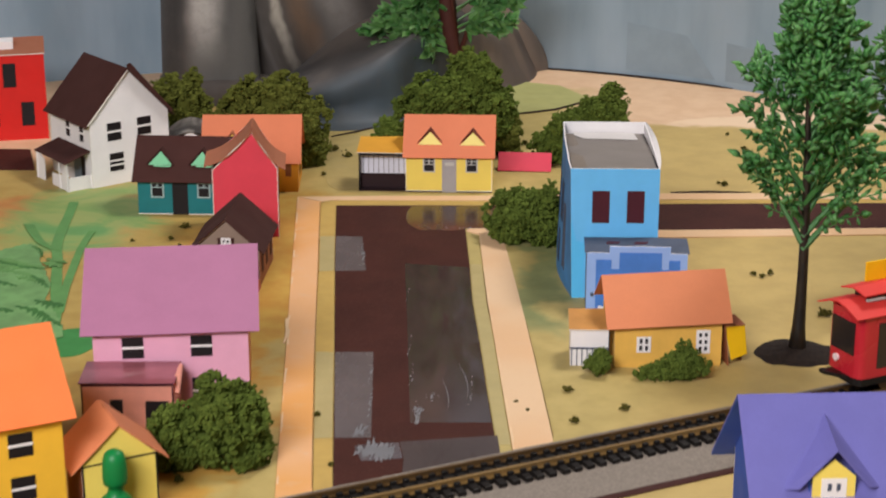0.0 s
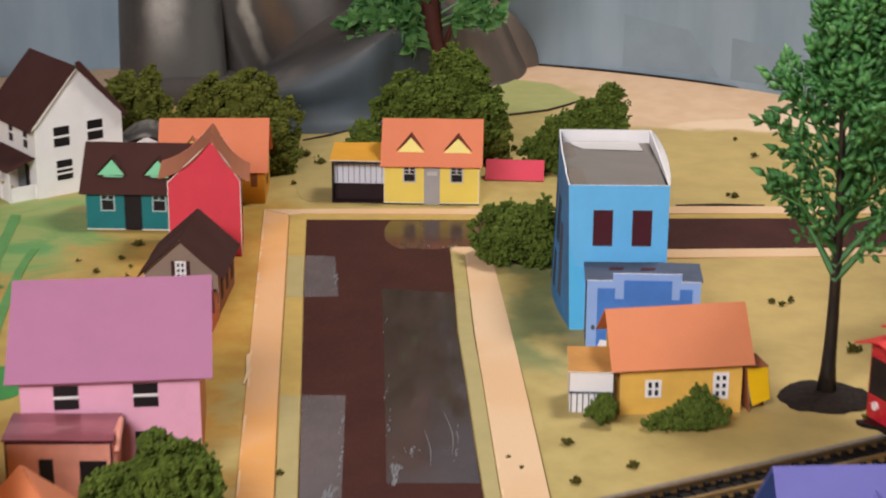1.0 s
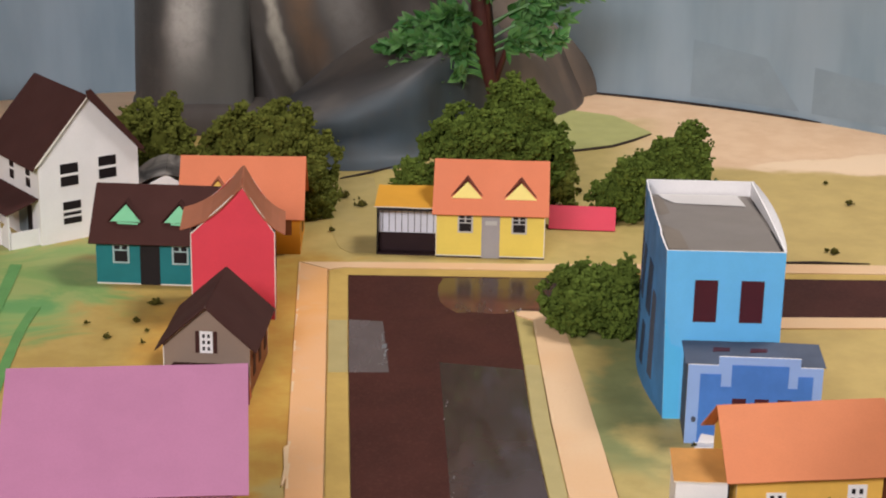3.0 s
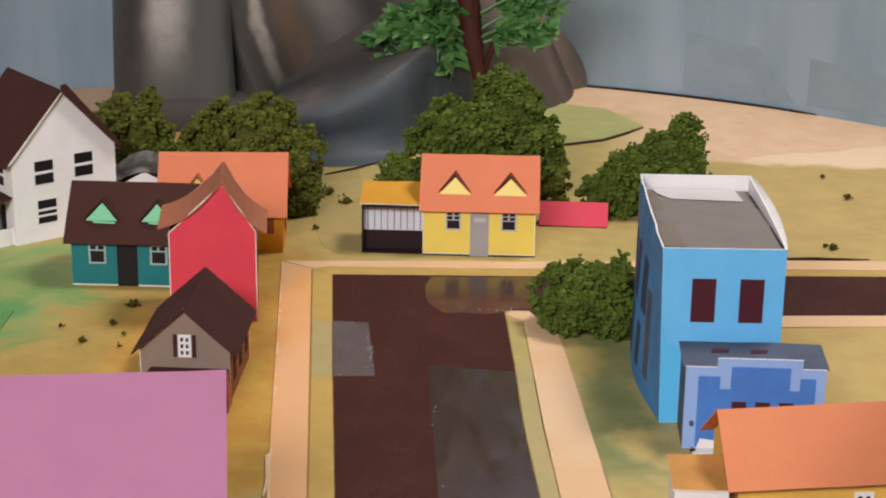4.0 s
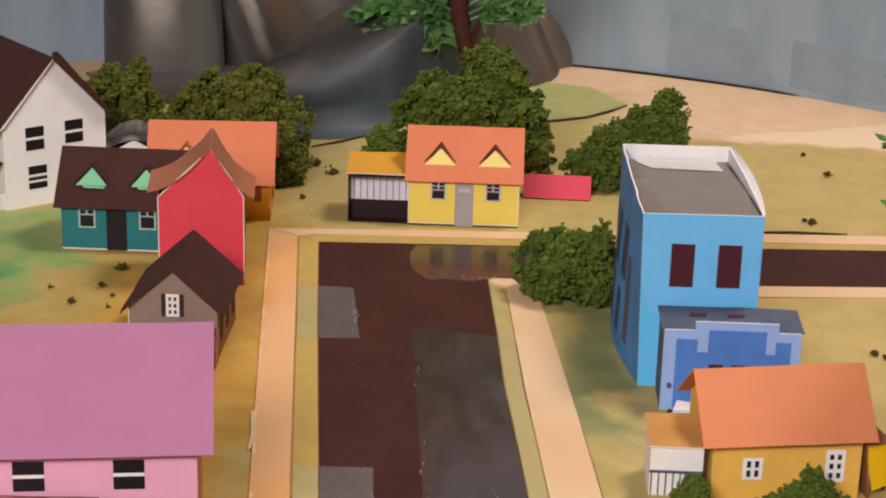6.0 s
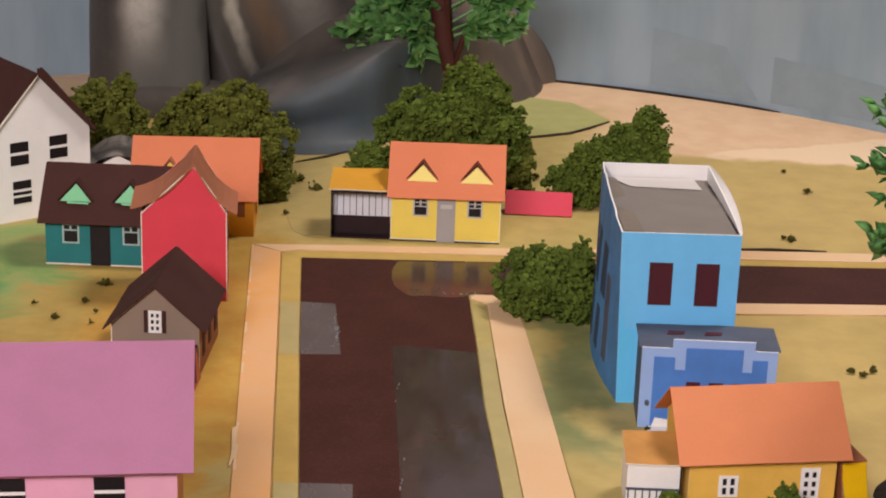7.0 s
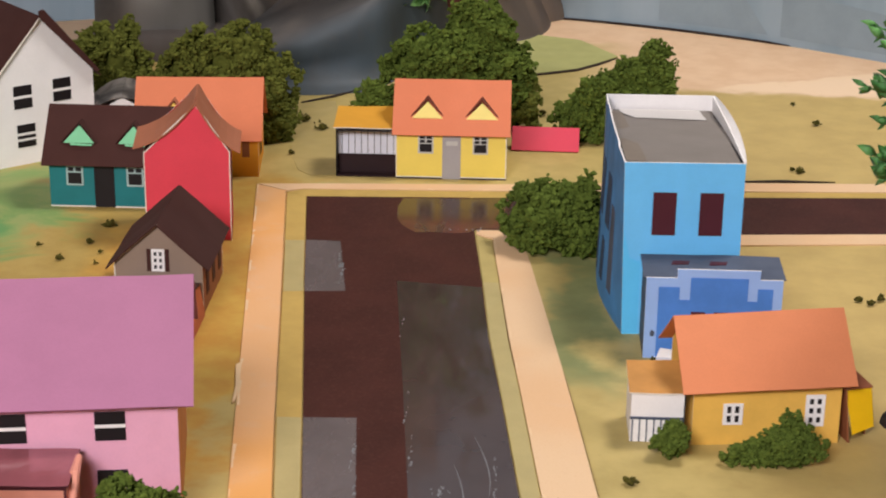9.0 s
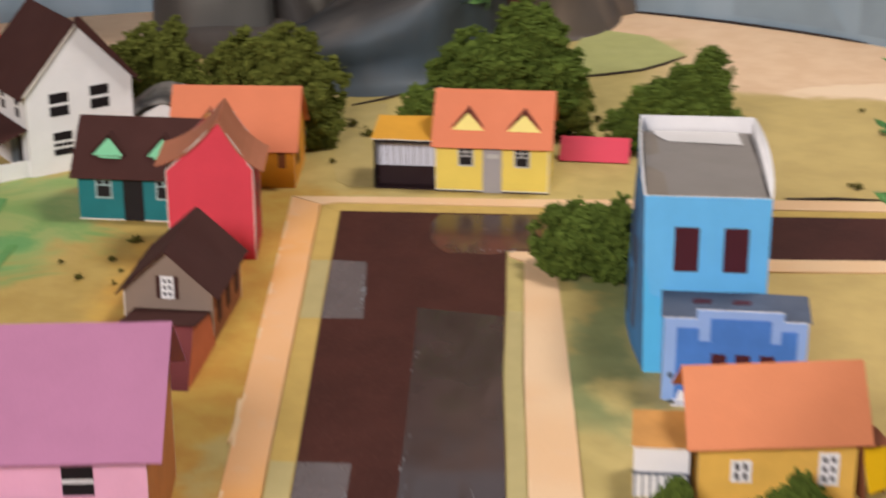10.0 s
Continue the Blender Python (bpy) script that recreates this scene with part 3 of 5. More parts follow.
def sheet(foot, height, lean, fold, seed, skew=None):
    """A bent upright rock face over a plan curve, closed at the back of its top."""
    bm = bm_new()
    pts = spline(foot)
    rows = []
    for z in [0, 6, 14, 24, 36, 50, 66, 84, 104, 128, 156, 190, 300, height]:
        row = []
        for i, p in enumerate(pts):
            u = i / (len(pts) - 1)
            n = noise.noise(Vector((u * 5, z * 0.010, seed))) + 0.4 * noise.noise(Vector((u * 14, z * 0.02, seed + 4)))
            x = p.x + (skew(u, z) if skew else 0)
            row.append(bm.verts.new((x, min(p.y + lean * z + fold * n, wall_y(x) - 3), z)))
        rows.append(row)
    for r0, r1 in zip(rows, rows[1:]):
        for i in range(len(pts) - 1):
            bm.faces.new((r0[i], r0[i + 1], r1[i + 1], r1[i]))
    back = [bm.verts.new((v.co.x, wall_y(v.co.x) - 2, height)) for v in rows[-1]]
    for i in range(len(pts) - 1):
        bm.faces.new((rows[-1][i], rows[-1][i + 1], back[i + 1], back[i]))
    return bm


def rock():
    """A tall folded grey rock in front of the backdrop: faces, a pillar and boulders."""
    r = root("rock_formation", 0, 0, 0, "tall folded grey painted rock before the backdrop", "rock")
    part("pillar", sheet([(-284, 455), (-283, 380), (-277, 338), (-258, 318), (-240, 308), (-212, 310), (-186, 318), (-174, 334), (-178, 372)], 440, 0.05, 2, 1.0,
                         lambda u, z: z * (0.05 * (0.5 - u) - 0.1 * max(0.0, u - 0.6))), M_rock, r, "grey rounded pillar with a painted-in highlight", smooth=True)
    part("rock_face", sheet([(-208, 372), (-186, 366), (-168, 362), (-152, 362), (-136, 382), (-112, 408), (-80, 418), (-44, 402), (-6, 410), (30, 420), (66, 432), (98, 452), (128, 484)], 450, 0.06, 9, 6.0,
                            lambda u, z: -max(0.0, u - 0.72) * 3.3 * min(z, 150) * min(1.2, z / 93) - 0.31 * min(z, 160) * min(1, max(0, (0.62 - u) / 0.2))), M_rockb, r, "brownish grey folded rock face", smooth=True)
    # flared foot: a lip on the ground, a steep bulge up to a slanting crease, then back to the face
    bm = bm_new()
    foot = spline([(-196, 322), (-166, 276), (-134, 234), (-96, 206), (-62, 208), (-30, 226), (0, 286), (34, 346), (66, 376), (95, 398), (112, 440), (116, 478)], 8)
    prof = [(0, 0.0, 0.2), (0.05, 0.0, 2.4), (0.085, 0.02, 6), (0.10, 0.25, 5), (0.095, 0.5, 3), (0.10, 0.75, 1), (0.13, 0.93, 0), (0.17, 1.0, 0), (0.30, 1.05, 0), (0.5, 1.10, 0), (0.75, 1.17, 0), (1.0, 1.3, 0)]
    prof = [tuple(q) for q in spline(prof, 4)]
    rings = []
    for f, k, z in prof:
        row = []
        for i, p in enumerate(foot):
            u = i / (len(foot) - 1)
            crease = 14 + 76 * min(1, max(0, (p.x + 165) / 190)) ** 0.9
            crease *= 1 - 0.4 * min(1, max(0, (p.x - 5) / 90))
            wob = 6 * noise.noise(Vector((u * 6, k * 1.4, 2.0)))
            q = p.lerp(Vector((p.x * 0.8 - 10, 428)), f)
            row.append(bm.verts.new((q.x - 0.4 * k * crease * min(1, max(0, (p.x - 30) / 70)), q.y + wob * min(1, f * 4), z + k * crease)))
        rings.append(row)
    for r0, r1 in zip(rings, rings[1:]):
        for i in range(len(foot) - 1):
            bm.faces.new((r0[i], r0[i + 1], r1[i + 1], r1[i]))
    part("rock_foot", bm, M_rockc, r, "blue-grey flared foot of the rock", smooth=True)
    # dark brown ledge under the pillar
    bm = bm_new()
    line = spline([(-282, 344), (-262, 316), (-232, 299), (-200, 299), (-172, 314), (-146, 334)], 5)
    rows = [[bm.verts.new((p.x + (p.x * 0 - 4) * f, p.y + 24 * f + 2 * noise.noise(Vector((i * 0.3, f * 3, 7))), 0.2 + z * math.sin(math.pi * (0.06 + 0.88 * i / (len(line) - 1))) ** 0.5)) for i, p in enumerate(line)] for f, z in ((0, 0.2), (0.05, 12), (0.12, 19), (0.3, 24), (1.6, 27))]
    for r0, r1 in zip(rows, rows[1:]):
        for i in range(len(line) - 1):
            bm.faces.new((r0[i], r0[i + 1], r1[i + 1], r1[i]))
    part("rock_ledge", bm, M_rockd, r, "dark brown ledge under the pillar", smooth=True)


def far_edges():
    # lifted board seams on the far lawn
    for pts in ([(84, 273), (110, 285), (134, 298), (152, 318), (170, 342)], [(-84, 181), (-62, 199), (-38, 226)], [(230, 6), (262, 9), (300, 10)], [(x, wall_y(x) - 2.2) for x in range(108, 331, 18)]):
        bm = bm_new()
        tube(bm, [(x, y, 0.8) for x, y in pts], [0.6] + [1.3] * (len(pts) - 2) + [0.4], 6)
        tagged(part("trim", bm, M_gap), "dark lifted seam in the painted board", "seam", kind="structure")
    bm = bm_new()
    flat(bm, [(84, 276), (110, 288), (134, 301), (152, 321), (170, 345), (140, 400), (88, 422), (76, 350)], 0.1, 1.6)
    tagged(part("lawn_sheet", bm, paper("pale_sage_paper", "#a9a86c", 0.1)), "pale sage paper laid beside the rock", "sheet", kind="structure")


ground()
backdrop()
room()
papers()
rock()
far_edges()

# ---------------------------------------------------------------- card houses
def strip(bm, prof, thick, a0, a1, along="x", seg=6, wave=0.35, seed=0):
    """A bent card: the profile (u, z) swept along one axis, with slight waves."""
    n = len(prof)
    nor = []
    for i in range(n):
        p, q = prof[max(i - 1, 0)], prof[min(i + 1, n - 1)]
        d = Vector((q[0] - p[0], q[1] - p[1])).normalized()
        m = Vector((-d.y, d.x))
        nor.append(m if m.y >= 0 else -m)
    cols = []
    for k in range(seg + 1):
        a = a0 + (a1 - a0) * k / seg
        up, dn = [], []
        for i, (u, z) in enumerate(prof):
            w = wave * noise.noise(Vector((a * 0.045, u * 0.05 + seed * 3.7, seed)))
            for lst, off in ((up, thick + w), (dn, w)):
                uu, zz = u + nor[i].x * off, z + nor[i].y * off
                lst.append(bm.verts.new((a, uu, zz) if along == "x" else (uu, a, zz)))
        cols.append((up, dn))
    for (u0, d0), (u1, d1) in zip(cols, cols[1:]):
        for i in range(n - 1):
            bm.faces.new((u0[i], u1[i], u1[i + 1], u0[i + 1]))
            bm.faces.new((d0[i], d0[i + 1], d1[i + 1], d1[i]))
        bm.faces.new((u0[0], d0[0], d1[0], u1[0])).material_index = 1
        bm.faces.new((u0[-1], u1[-1], d1[-1], d0[-1])).material_index = 1
    for up, dn in (cols[0], cols[-1]):
        for i in range(n - 1):
            bm.faces.new((up[i], up[i + 1], dn[i + 1], dn[i])).material_index = 1




def face(x, y, rz):
    """A wall's own frame: local x along the wall, z up, -y outwards."""
    return Matrix.Translation((x, y, 0)) @ Matrix.Rotation(radians(rz), 4, "Z")


CARD = 0.8


def card_house(name, x, y, rz, w, d, eave, ridge, wall, roof, label, axis="x", over_e=4.0, over_g=4.0, roof_edge=None, core=None,
               seed=0, ridge_at=0.5, curve=0.0, category="house", side=None, droop=0.0):
    """Thin card walls and two roof cards. Front wall on y = 0, from x = 0 to w."""
    h = root(name, x, y, rz, label, category)
    core = core or M_core
    side = side or wall
    t = CARD
    rect_w = [(0, 0), (w, 0), (w, eave), (0, eave)]
    rect_d = [(t, 0), (d - t, 0), (d - t, eave), (t, eave)]
    if axis == "x":
        fw, gw = rect_w, [(t, 0), (d - t, 0), (d - t, eave), (d * ridge_at, ridge), (t, eave)]
    else:
        fw, gw = [(0, 0), (w, 0), (w, eave), (w * ridge_at, ridge), (0, eave)], rect_d
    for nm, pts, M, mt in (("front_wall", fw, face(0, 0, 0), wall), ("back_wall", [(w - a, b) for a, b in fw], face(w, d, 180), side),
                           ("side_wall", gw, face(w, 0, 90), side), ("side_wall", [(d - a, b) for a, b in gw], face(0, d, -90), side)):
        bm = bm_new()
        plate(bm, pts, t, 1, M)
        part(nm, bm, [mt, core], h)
    span = d if axis == "x" else w
    length = w if axis == "x" else d
    rp = span * ridge_at
    for sgn, near in ((-1, 0.0), (1, span)):
        run = abs(near - rp)
        sl = (ridge - eave) / run
        n = 6 if curve else 2
        prof = []
        for i in range(n + 1):
            f = i / n
            u = rp + sgn * (run + over_e) * f
            z = ridge + 0.25 - sl * (run + over_e) * f
            z -= curve * math.sin(math.pi * f) - droop * f * f
            prof.append((u, z))
        bm = bm_new()
        strip(bm, prof, 0.7, -over_g, length + over_g, axis, 6, 0.5, seed + (sgn > 0) * 5)
        part("roof_panel", bm, [roof, roof_edge or roof], h)
    return h


def window(parent, M, x, z, w, h, style, frame_mat=None, pane_mat=None):
    """A printed window pasted on a wall; its panes are pieces of their own."""
    frame_mat = frame_mat or M_white
    pane_mat = pane_mat or M_black
    T = M @ Matrix.Translation((x, 0, z))

    def bit(nm, x0, z0, x1, z1, depth, mat, par):
        bm = bm_new()
        box(bm, x0, -depth, z0, x1, 0.02, z1)
        bmesh.ops.transform(bm, matrix=T, verts=bm.verts[:])
        return part(nm, bm, mat, par)

    if style == "plain":
        win = bit("window", 0, 0, w, h, 0.35, pane_mat, parent)
    elif style == "sash":
        win = bit("window", 0, h * 0.44, w, h * 0.56, 0.34, frame_mat, parent)
        bit("pane", 0, 0, w, h * 0.44, 0.3, pane_mat, win)
        bit("pane", 0, h * 0.56, w, h, 0.3, pane_mat, win)
    elif style == "sash3":
        win = bit("window", 0, 0, w, h, 0.2, frame_mat, parent)
        for a, b in ((0, 0.27), (0.38, 0.52), (0.64, 1)):
            bit("pane", 0, h * a, w, h * b, 0.4, pane_mat, win)
    elif style == "cottage":
        win = bit("window", 0, 0, w, h, 0.3, frame_mat, parent)
        g = w * 0.11
        bit("pane", g, g, w - g, h * 0.52, 0.45, pane_mat, win)
        for i in (0, 1):
            x0 = g + i * (w - g) / 2
            for a, b in ((0.58, 0.74), (0.80, 0.93)):
                bit("pane", x0, h * a, x0 + (w - 3 * g) / 2, h * b, 0.45, pane_mat, win)
    else:
        nx, nz = style
        win = bit("window", 0, 0, w, h, 0.4, frame_mat, parent)
        gx, gz = w * 0.2, h * 0.13
        cw, ch = (w - gx * (nx + 1)) / nx, (h - gz * (nz + 1)) / nz
        for i in range(nx):
            for j in range(nz):
                x0, z0 = gx + i * (cw + gx), gz + j * (ch + gz)
                bit("pane", x0, z0, x0 + cw, z0 + ch, 0.55, pane_mat, win)
    return win


def panel(name, parent, M, pts, depth, mat, label="", y0=0.02, edge=None):
    """A flat cut-out lying on a wall, its front depth proud."""
    bm = bm_new()
    plate(bm, pts, depth + y0, 1, M @ Matrix.Translation((0, -depth, 0)))
    return part(name, bm, [mat, edge or mat], parent, label)


def dormer(parent, x, y, z, w, h, slope, front_mat, hood_mat, proud=3.0):
    """A folded triangular dormer on a roof; the front stands up from the slope."""
    bm = bm_new()
    depth = h / max(slope, 0.3)
    plate(bm, [(-w / 2, 0), (w / 2, 0), (0, h)], 0.6, 1, Matrix.Translation((x, y - 1.2, z)) @ Matrix.Rotation(radians(-24), 4, "X"))
    d = part("dormer", bm, [front_mat, M_core], parent)
    if front_mat is not M_mint:
        return dormer_hood(d, x, y, z, w, h, slope, depth, hood_mat)
    bm = bm_new()
    plate(bm, [(-w * 0.26, -1.2), (w * 0.42, -1.5), (w * 0.44, -0.3), (-w * 0.26, 0.1)], 0.4, 0, Matrix.Translation((x, y - 2.1, z)) @ Matrix.Rotation(radians(-24), 4, "X"))
    part("tab", bm, front_mat, d)
    return dormer_hood(d, x, y, z, w, h, slope, depth, hood_mat)


def dormer_hood(d, x, y, z, w, h, slope, depth, hood_mat):
    for s in (-1, 1):
        bm = bm_new()
        a = Vector((x + s * (w / 2 + 1.8), y - 0.1, z - 0.6))
        b = Vector((x, y + 0.30 * h, z + 0.92 * h + 1.0))
        c = Vector((x, y + depth, z + h + 0.6))
        e = Vector((x + s * (w / 2 + 1.6), y + 1.5, z - 0.5 + 1.2 * slope))
        quad_prism(bm, [a, b, c, e], Vector((0, 0, 0.6)), 0)
        part("hood", bm, hood_mat, d)
    return d


def yellow_house():
    h = card_house("yellow_cottage", 0, 0, 0, 75, 58, 35, 61.5, M_yellow, M_coral, "yellow card cottage with coral roof and two dormers", over_e=4, over_g=2.5, seed=1)
    F = face(0, 0, 0)
    window(h, F, 15, 18, 10.5, 13, "cottage", M_frame)
    window(h, F, 52, 18, 10.5, 13, "cottage", M_frame)
    d = panel("door", h, F, [(31.5, 0), (44, 0), (44, 31), (31.5, 31)], 0.35, M_doorgrey, "pale grey printed door")
    panel("fanlight", d, F, [(34, 24), (42, 24), (42, 27), (34, 27)], 0.6, M_frame)
    panel("skirting", h, F, [(0, 0), (75, 0), (75, 0.9), (0, 0.9)], 0.3, M_black)
    for pts in ([(0, 1.0), (75, 1.0), (75, 1.7), (0, 1.7)], [(74.4, 1.7), (75, 1.7), (75, 35), (74.4, 35)], [(0, 1.7), (0.5, 1.7), (0.5, 35), (0, 35)]):
        panel("pale_edge", h, F, pts, 0.2, M_core)
    dormer(h, 21, 6.4, 41.2, 21, 11.5, 0.9, M_yellow_lit, M_hood)
    dormer(h, 58, 6.2, 41.0, 22, 11.5, 0.9, M_yellow_lit, M_hood)
    # open porch on the west end
    p = root("porch_lean_to", -41, 1, 0, "open card porch with mustard roof and striped back wall", "porch")
    bm = bm_new()
    strip(bm, [(-1.5, 34.5), (18, 36.0), (40, 38.0)], 0.7, -1.5, 40.6, "x", 5, 0.5, 3)
    part("roof_panel", bm, [paper("mustard_roof", "#d59a33", 0.08), M_core], p)
    bm = bm_new()
    box(bm, 0.8, 0.0, 0.05, 40.5, 36, 1.0)
    part("porch_floor", bm, M_ink, p, "black card porch floor")
    bm = bm_new()
    box(bm, 0, 0, 0.05, 0.8, 38, 34.5)
    part("side_wall", bm, M_black, p)
    bm = bm_new()
    box(bm, 0.8, 8, 0.05, 40.5, 8.8, 35.2)
    back = part("back_wall", bm, M_stripe, p, "pale wall with dark board joints")
    for i in range(9):
        bm = bm_new()
        x = 3.5 + i * 4.4
        box(bm, x, 7.6, 14.5, x + 0.4, 8.1, 31.6)
        part("board_joint", bm, M_black, back)
    for z0, z1 in ((1.0, 14.0), (31.6, 35.0)):
        bm = bm_new()
        box(bm, 0.9, 7.5, z0, 40.4, 8.1, z1)
        part("rail", bm, M_ink, back)
    bm = bm_new()
    box(bm, 0.8, -0.6, 32.3, 40.5, 0.2, 34.3)
    part("fascia", bm, M_black, p)
    # low rose lean-to
    s = root("rose_lean_to", 79, 68, -2, "low rose card lean-to behind the cottage", "lean-to")
    bm = bm_new()
    strip(bm, [(0, 0.6), (6, 7.5), (13, 14.5)], 0.8, 0, 48, "x", 5, 0.6, 8)
    part("roof_panel", bm, [M_fence, M_fence], s)
    for x in (0.5, 46.5):
        bm = bm_new()
        plate(bm, [(1, 0.05), (12.6, 0.05), (12.6, 13.6), (1, 1.2)], 0.8, 0, face(x, 0, 90))
        part("side_wall", bm, M_red, s)


def blue_block():
    w, d, z = 64, 135, 98
    h = root("blue_town_block", 136, -265, 1.3, "tall sky blue card block with a grey sunken roof", "building")
    t = 0.9
    for nm, pts, M, mt in (("front_wall", [(2.6, 0), (w, 0), (w, z), (0, z)], face(0, 0, 0), M_sky),
                           ("back_wall", [(0, 0), (w, 0), (w, z), (0, z)], face(w, d, 180), M_white),
                           ("side_wall", [(t, 0), (d - t, 0), (d - t, z), (d * 0.5, z + 1.5), (d * 0.16, z + 1), (t, z)], face(w, 0, 90), M_white)):
        bm = bm_new()
        plate(bm, pts, t, 1, M)
        part(nm, bm, [mt, M_white], h)

    # the west card bows outwards towards its foot
    def west(u, v, out=0.0):
        top = z - 0.4 + (2.2 if 0.2 < u < 0.78 else 0.0)
        return (2.6 * (1 - v) * u - 7.0 * math.sin(math.pi * u) * (1 - 0.8 * v) - out, d - 0.9 - (d - 1.8) * u, top * v)

    def west_card(u0, u1, v0, v1, out, thick, nu, nv):
        bm = bm_new()
        sides = []
        for o in (out, out - thick):
            sides.append([[bm.verts.new(west(u0 + (u1 - u0) * i / nu, v0 + (v1 - v0) * j / nv, o)) for j in range(nv + 1)] for i in range(nu + 1)])
        for i in range(nu):
            for j in range(nv):
                for g in sides:
                    bm.faces.new((g[i][j], g[i + 1][j], g[i + 1][j + 1], g[i][j + 1]))
        for i in range(nu):
            for j in (0, nv):
                bm.faces.new((sides[0][i][j], sides[0][i + 1][j], sides[1][i + 1][j], sides[1][i][j])).material_index = 1
        for j in range(nv):
            for i in (0, nu):
                bm.faces.new((sides[0][i][j], sides[0][i][j + 1], sides[1][i][j + 1], sides[1][i][j])).material_index = 1
        return bm

    side = part("side_wall", west_card(0, 1, 0, 1, 0, 0.9, 24, 8), [M_sky_shaded, M_white], h, "bowed mottled blue side card with painted-in shade")
    for u0, u1, v0, v1 in ((0.05, 0.18, 0.40, 0.70), (0.30, 0.42, 0.42, 0.72), (0.56, 0.68, 0.44, 0.74), (0.04, 0.15, 0.06, 0.34), (0.22, 0.36, 0.06, 0.32), (0.52, 0.60, 0.10, 0.34)):
        part("window", west_card(u0, u1, v0, v1, 0.45, 0.4, 4, 3), [M_night, M_night], side)
    part("dark_stripe", west_card(0.72, 0.80, 0.12, 0.62, 0.4, 0.35, 3, 6), [M_slate, M_slate], side)
    bm = bm_new()
    strip(bm, [(0.95, z - 1.0), (d * 0.5, z - 4.5), (d - 1, z - 10.0)], 0.8, 0.95, w - 0.95, "x", 5, 0.5, 2)
    roof = part("roof_deck", bm, [M_grey, M_grey], h, "sunken grey card roof")
    bm = bm_new()
    quad_prism(bm, [Vector((15, d - 27, z - 6.6)), Vector((w - 8, d - 32, z - 6.2)), Vector((w - 9, d - 3, z - 8.6)), Vector((7, d - 3, z - 8.6)), Vector((8.5, d - 14, z - 7.6))], Vector((0, 0, 0.3)), 0)
    part("pale_sheet", bm, paper("pale_grey_card", "#c9c5c2", 0.05), roof)
    bm = bm_new()
    quad_prism(bm, [Vector((1.2, 2, z + 0.15)), Vector((12, 1.6, z + 0.15)), Vector((8.5, d * 0.9, z - 7.9)), Vector((1.2, d * 0.96, z - 8.6))], Vector((0, 0, 0.3)), 0)
    part("taupe_flap", bm, paper("grey_taupe_card", "#7a6f64", 0.08), roof, "taupe card flap along the roof edge")
    bm = bm_new()
    quad_prism(bm, [Vector((w - 2.4, 3, z - 0.1)), Vector((w - 1.3, 3, z - 0.1)), Vector((w - 1.3, d - 16, z - 8.0)), Vector((w - 2.0, d - 16, z - 8.0))], Vector((0, 0, 0.5)), 0)
    part("dark_seam", bm, M_black, roof)
    # bent white flap along the east parapet
    bm = bm_new()
    ins, out, low = [], [], []
    for i in range(11):
        f = i / 10
        bow = 3.6 * math.sin(math.pi * f) ** 0.8
        ins.append(bm.verts.new((w - 0.9, 1 + (d - 2) * f, z - 0.5 - 7.5 * f)))
        out.append(bm.verts.new((w + 0.4 + bow, 1 + (d - 2) * f, z + 0.6 + 1.2 * math.sin(math.pi * f))))
        low.append(bm.verts.new((w + 0.2, 1 + (d - 2) * f, z - 7 * math.sin(math.pi * f) - 0.4)))
    for i in range(10):
        bm.faces.new((ins[i], ins[i + 1], out[i + 1], out[i]))
        bm.faces.new((out[i], out[i + 1], low[i + 1], low[i]))
    part("parapet_flap", bm, M_white, h, "bent white card flap")
    F = face(0, 0, 0)
    window(h, F, 16, 57.5, 12.5, 24, "plain", None, M_maroon)
    window(h, F, 41, 57.5, 12.5, 24, "plain", None, M_maroon)
    panel("corner_strip", h, F, [(2.6, 0), (11, 0), (11, 42), (5, 44), (1, 62)], 0.3, paper("bright_sky_card", "#5cc0f5", 0.04))
    # the shop front before it
    a = root("shop_front", 148, -297, -0.5, "blue printed shop with stepped pale blue frame", "building")
    W, D, Z = 71, 31, 45.5
    step = [(0, 0), (W, 0), (W, Z), (59, Z), (59, Z + 5), (16, Z + 5), (16, Z), (0, Z)]
    bm = bm_new()
    plate(bm, step, 0.9, 1, face(0, 0, 0))
    f = part("front_wall", bm, [M_pale, M_white], a, "pale blue stepped shop front")
    panel("blue_field", f, face(0, 0, 0), [(6.5, 0), (66, 0), (66, Z - 5), (58, Z - 5), (58, Z - 12), (53, Z - 12), (53, Z + 0.5), (23, Z + 0.5), (23, Z - 12), (17.5, Z - 12), (17.5, Z - 5), (6.5, Z - 5)], 0.3, M_royal)
    for x in (24, 36, 48):
        window(f, face(0, 0, 0), x, 19, 7.5, 8, "plain", None, M_maroon)
    panel("door_knob", f, face(0, 0, 0), [(3.2, 13), (5.0, 12.6), (5.6, 14.6), (4.2, 16), (3.0, 15)], 0.7, M_slate)
    for nm, M in (("side_wall", face(W, 0.9, 90)), ("side_wall", face(0, D, -90))):
        bm = bm_new()
        plate(bm, [(0, 0), (D - 0.9, 0), (D - 0.9, Z - 0.2), (0, Z - 0.2)], 0.8, 1, M)
        part(nm, bm, [M_slate, M_slate], a)
    bm = bm_new()
    strip(bm, [(1, Z - 0.4), (16, Z + 0.3), (D + 0.5, Z + 1)], 0.7, -1.5, W + 1.5, "x", 5, 0.6, 4)
    r = part("roof_panel", bm, [M_slate, M_slate], a, "dark slate printed shop roof")
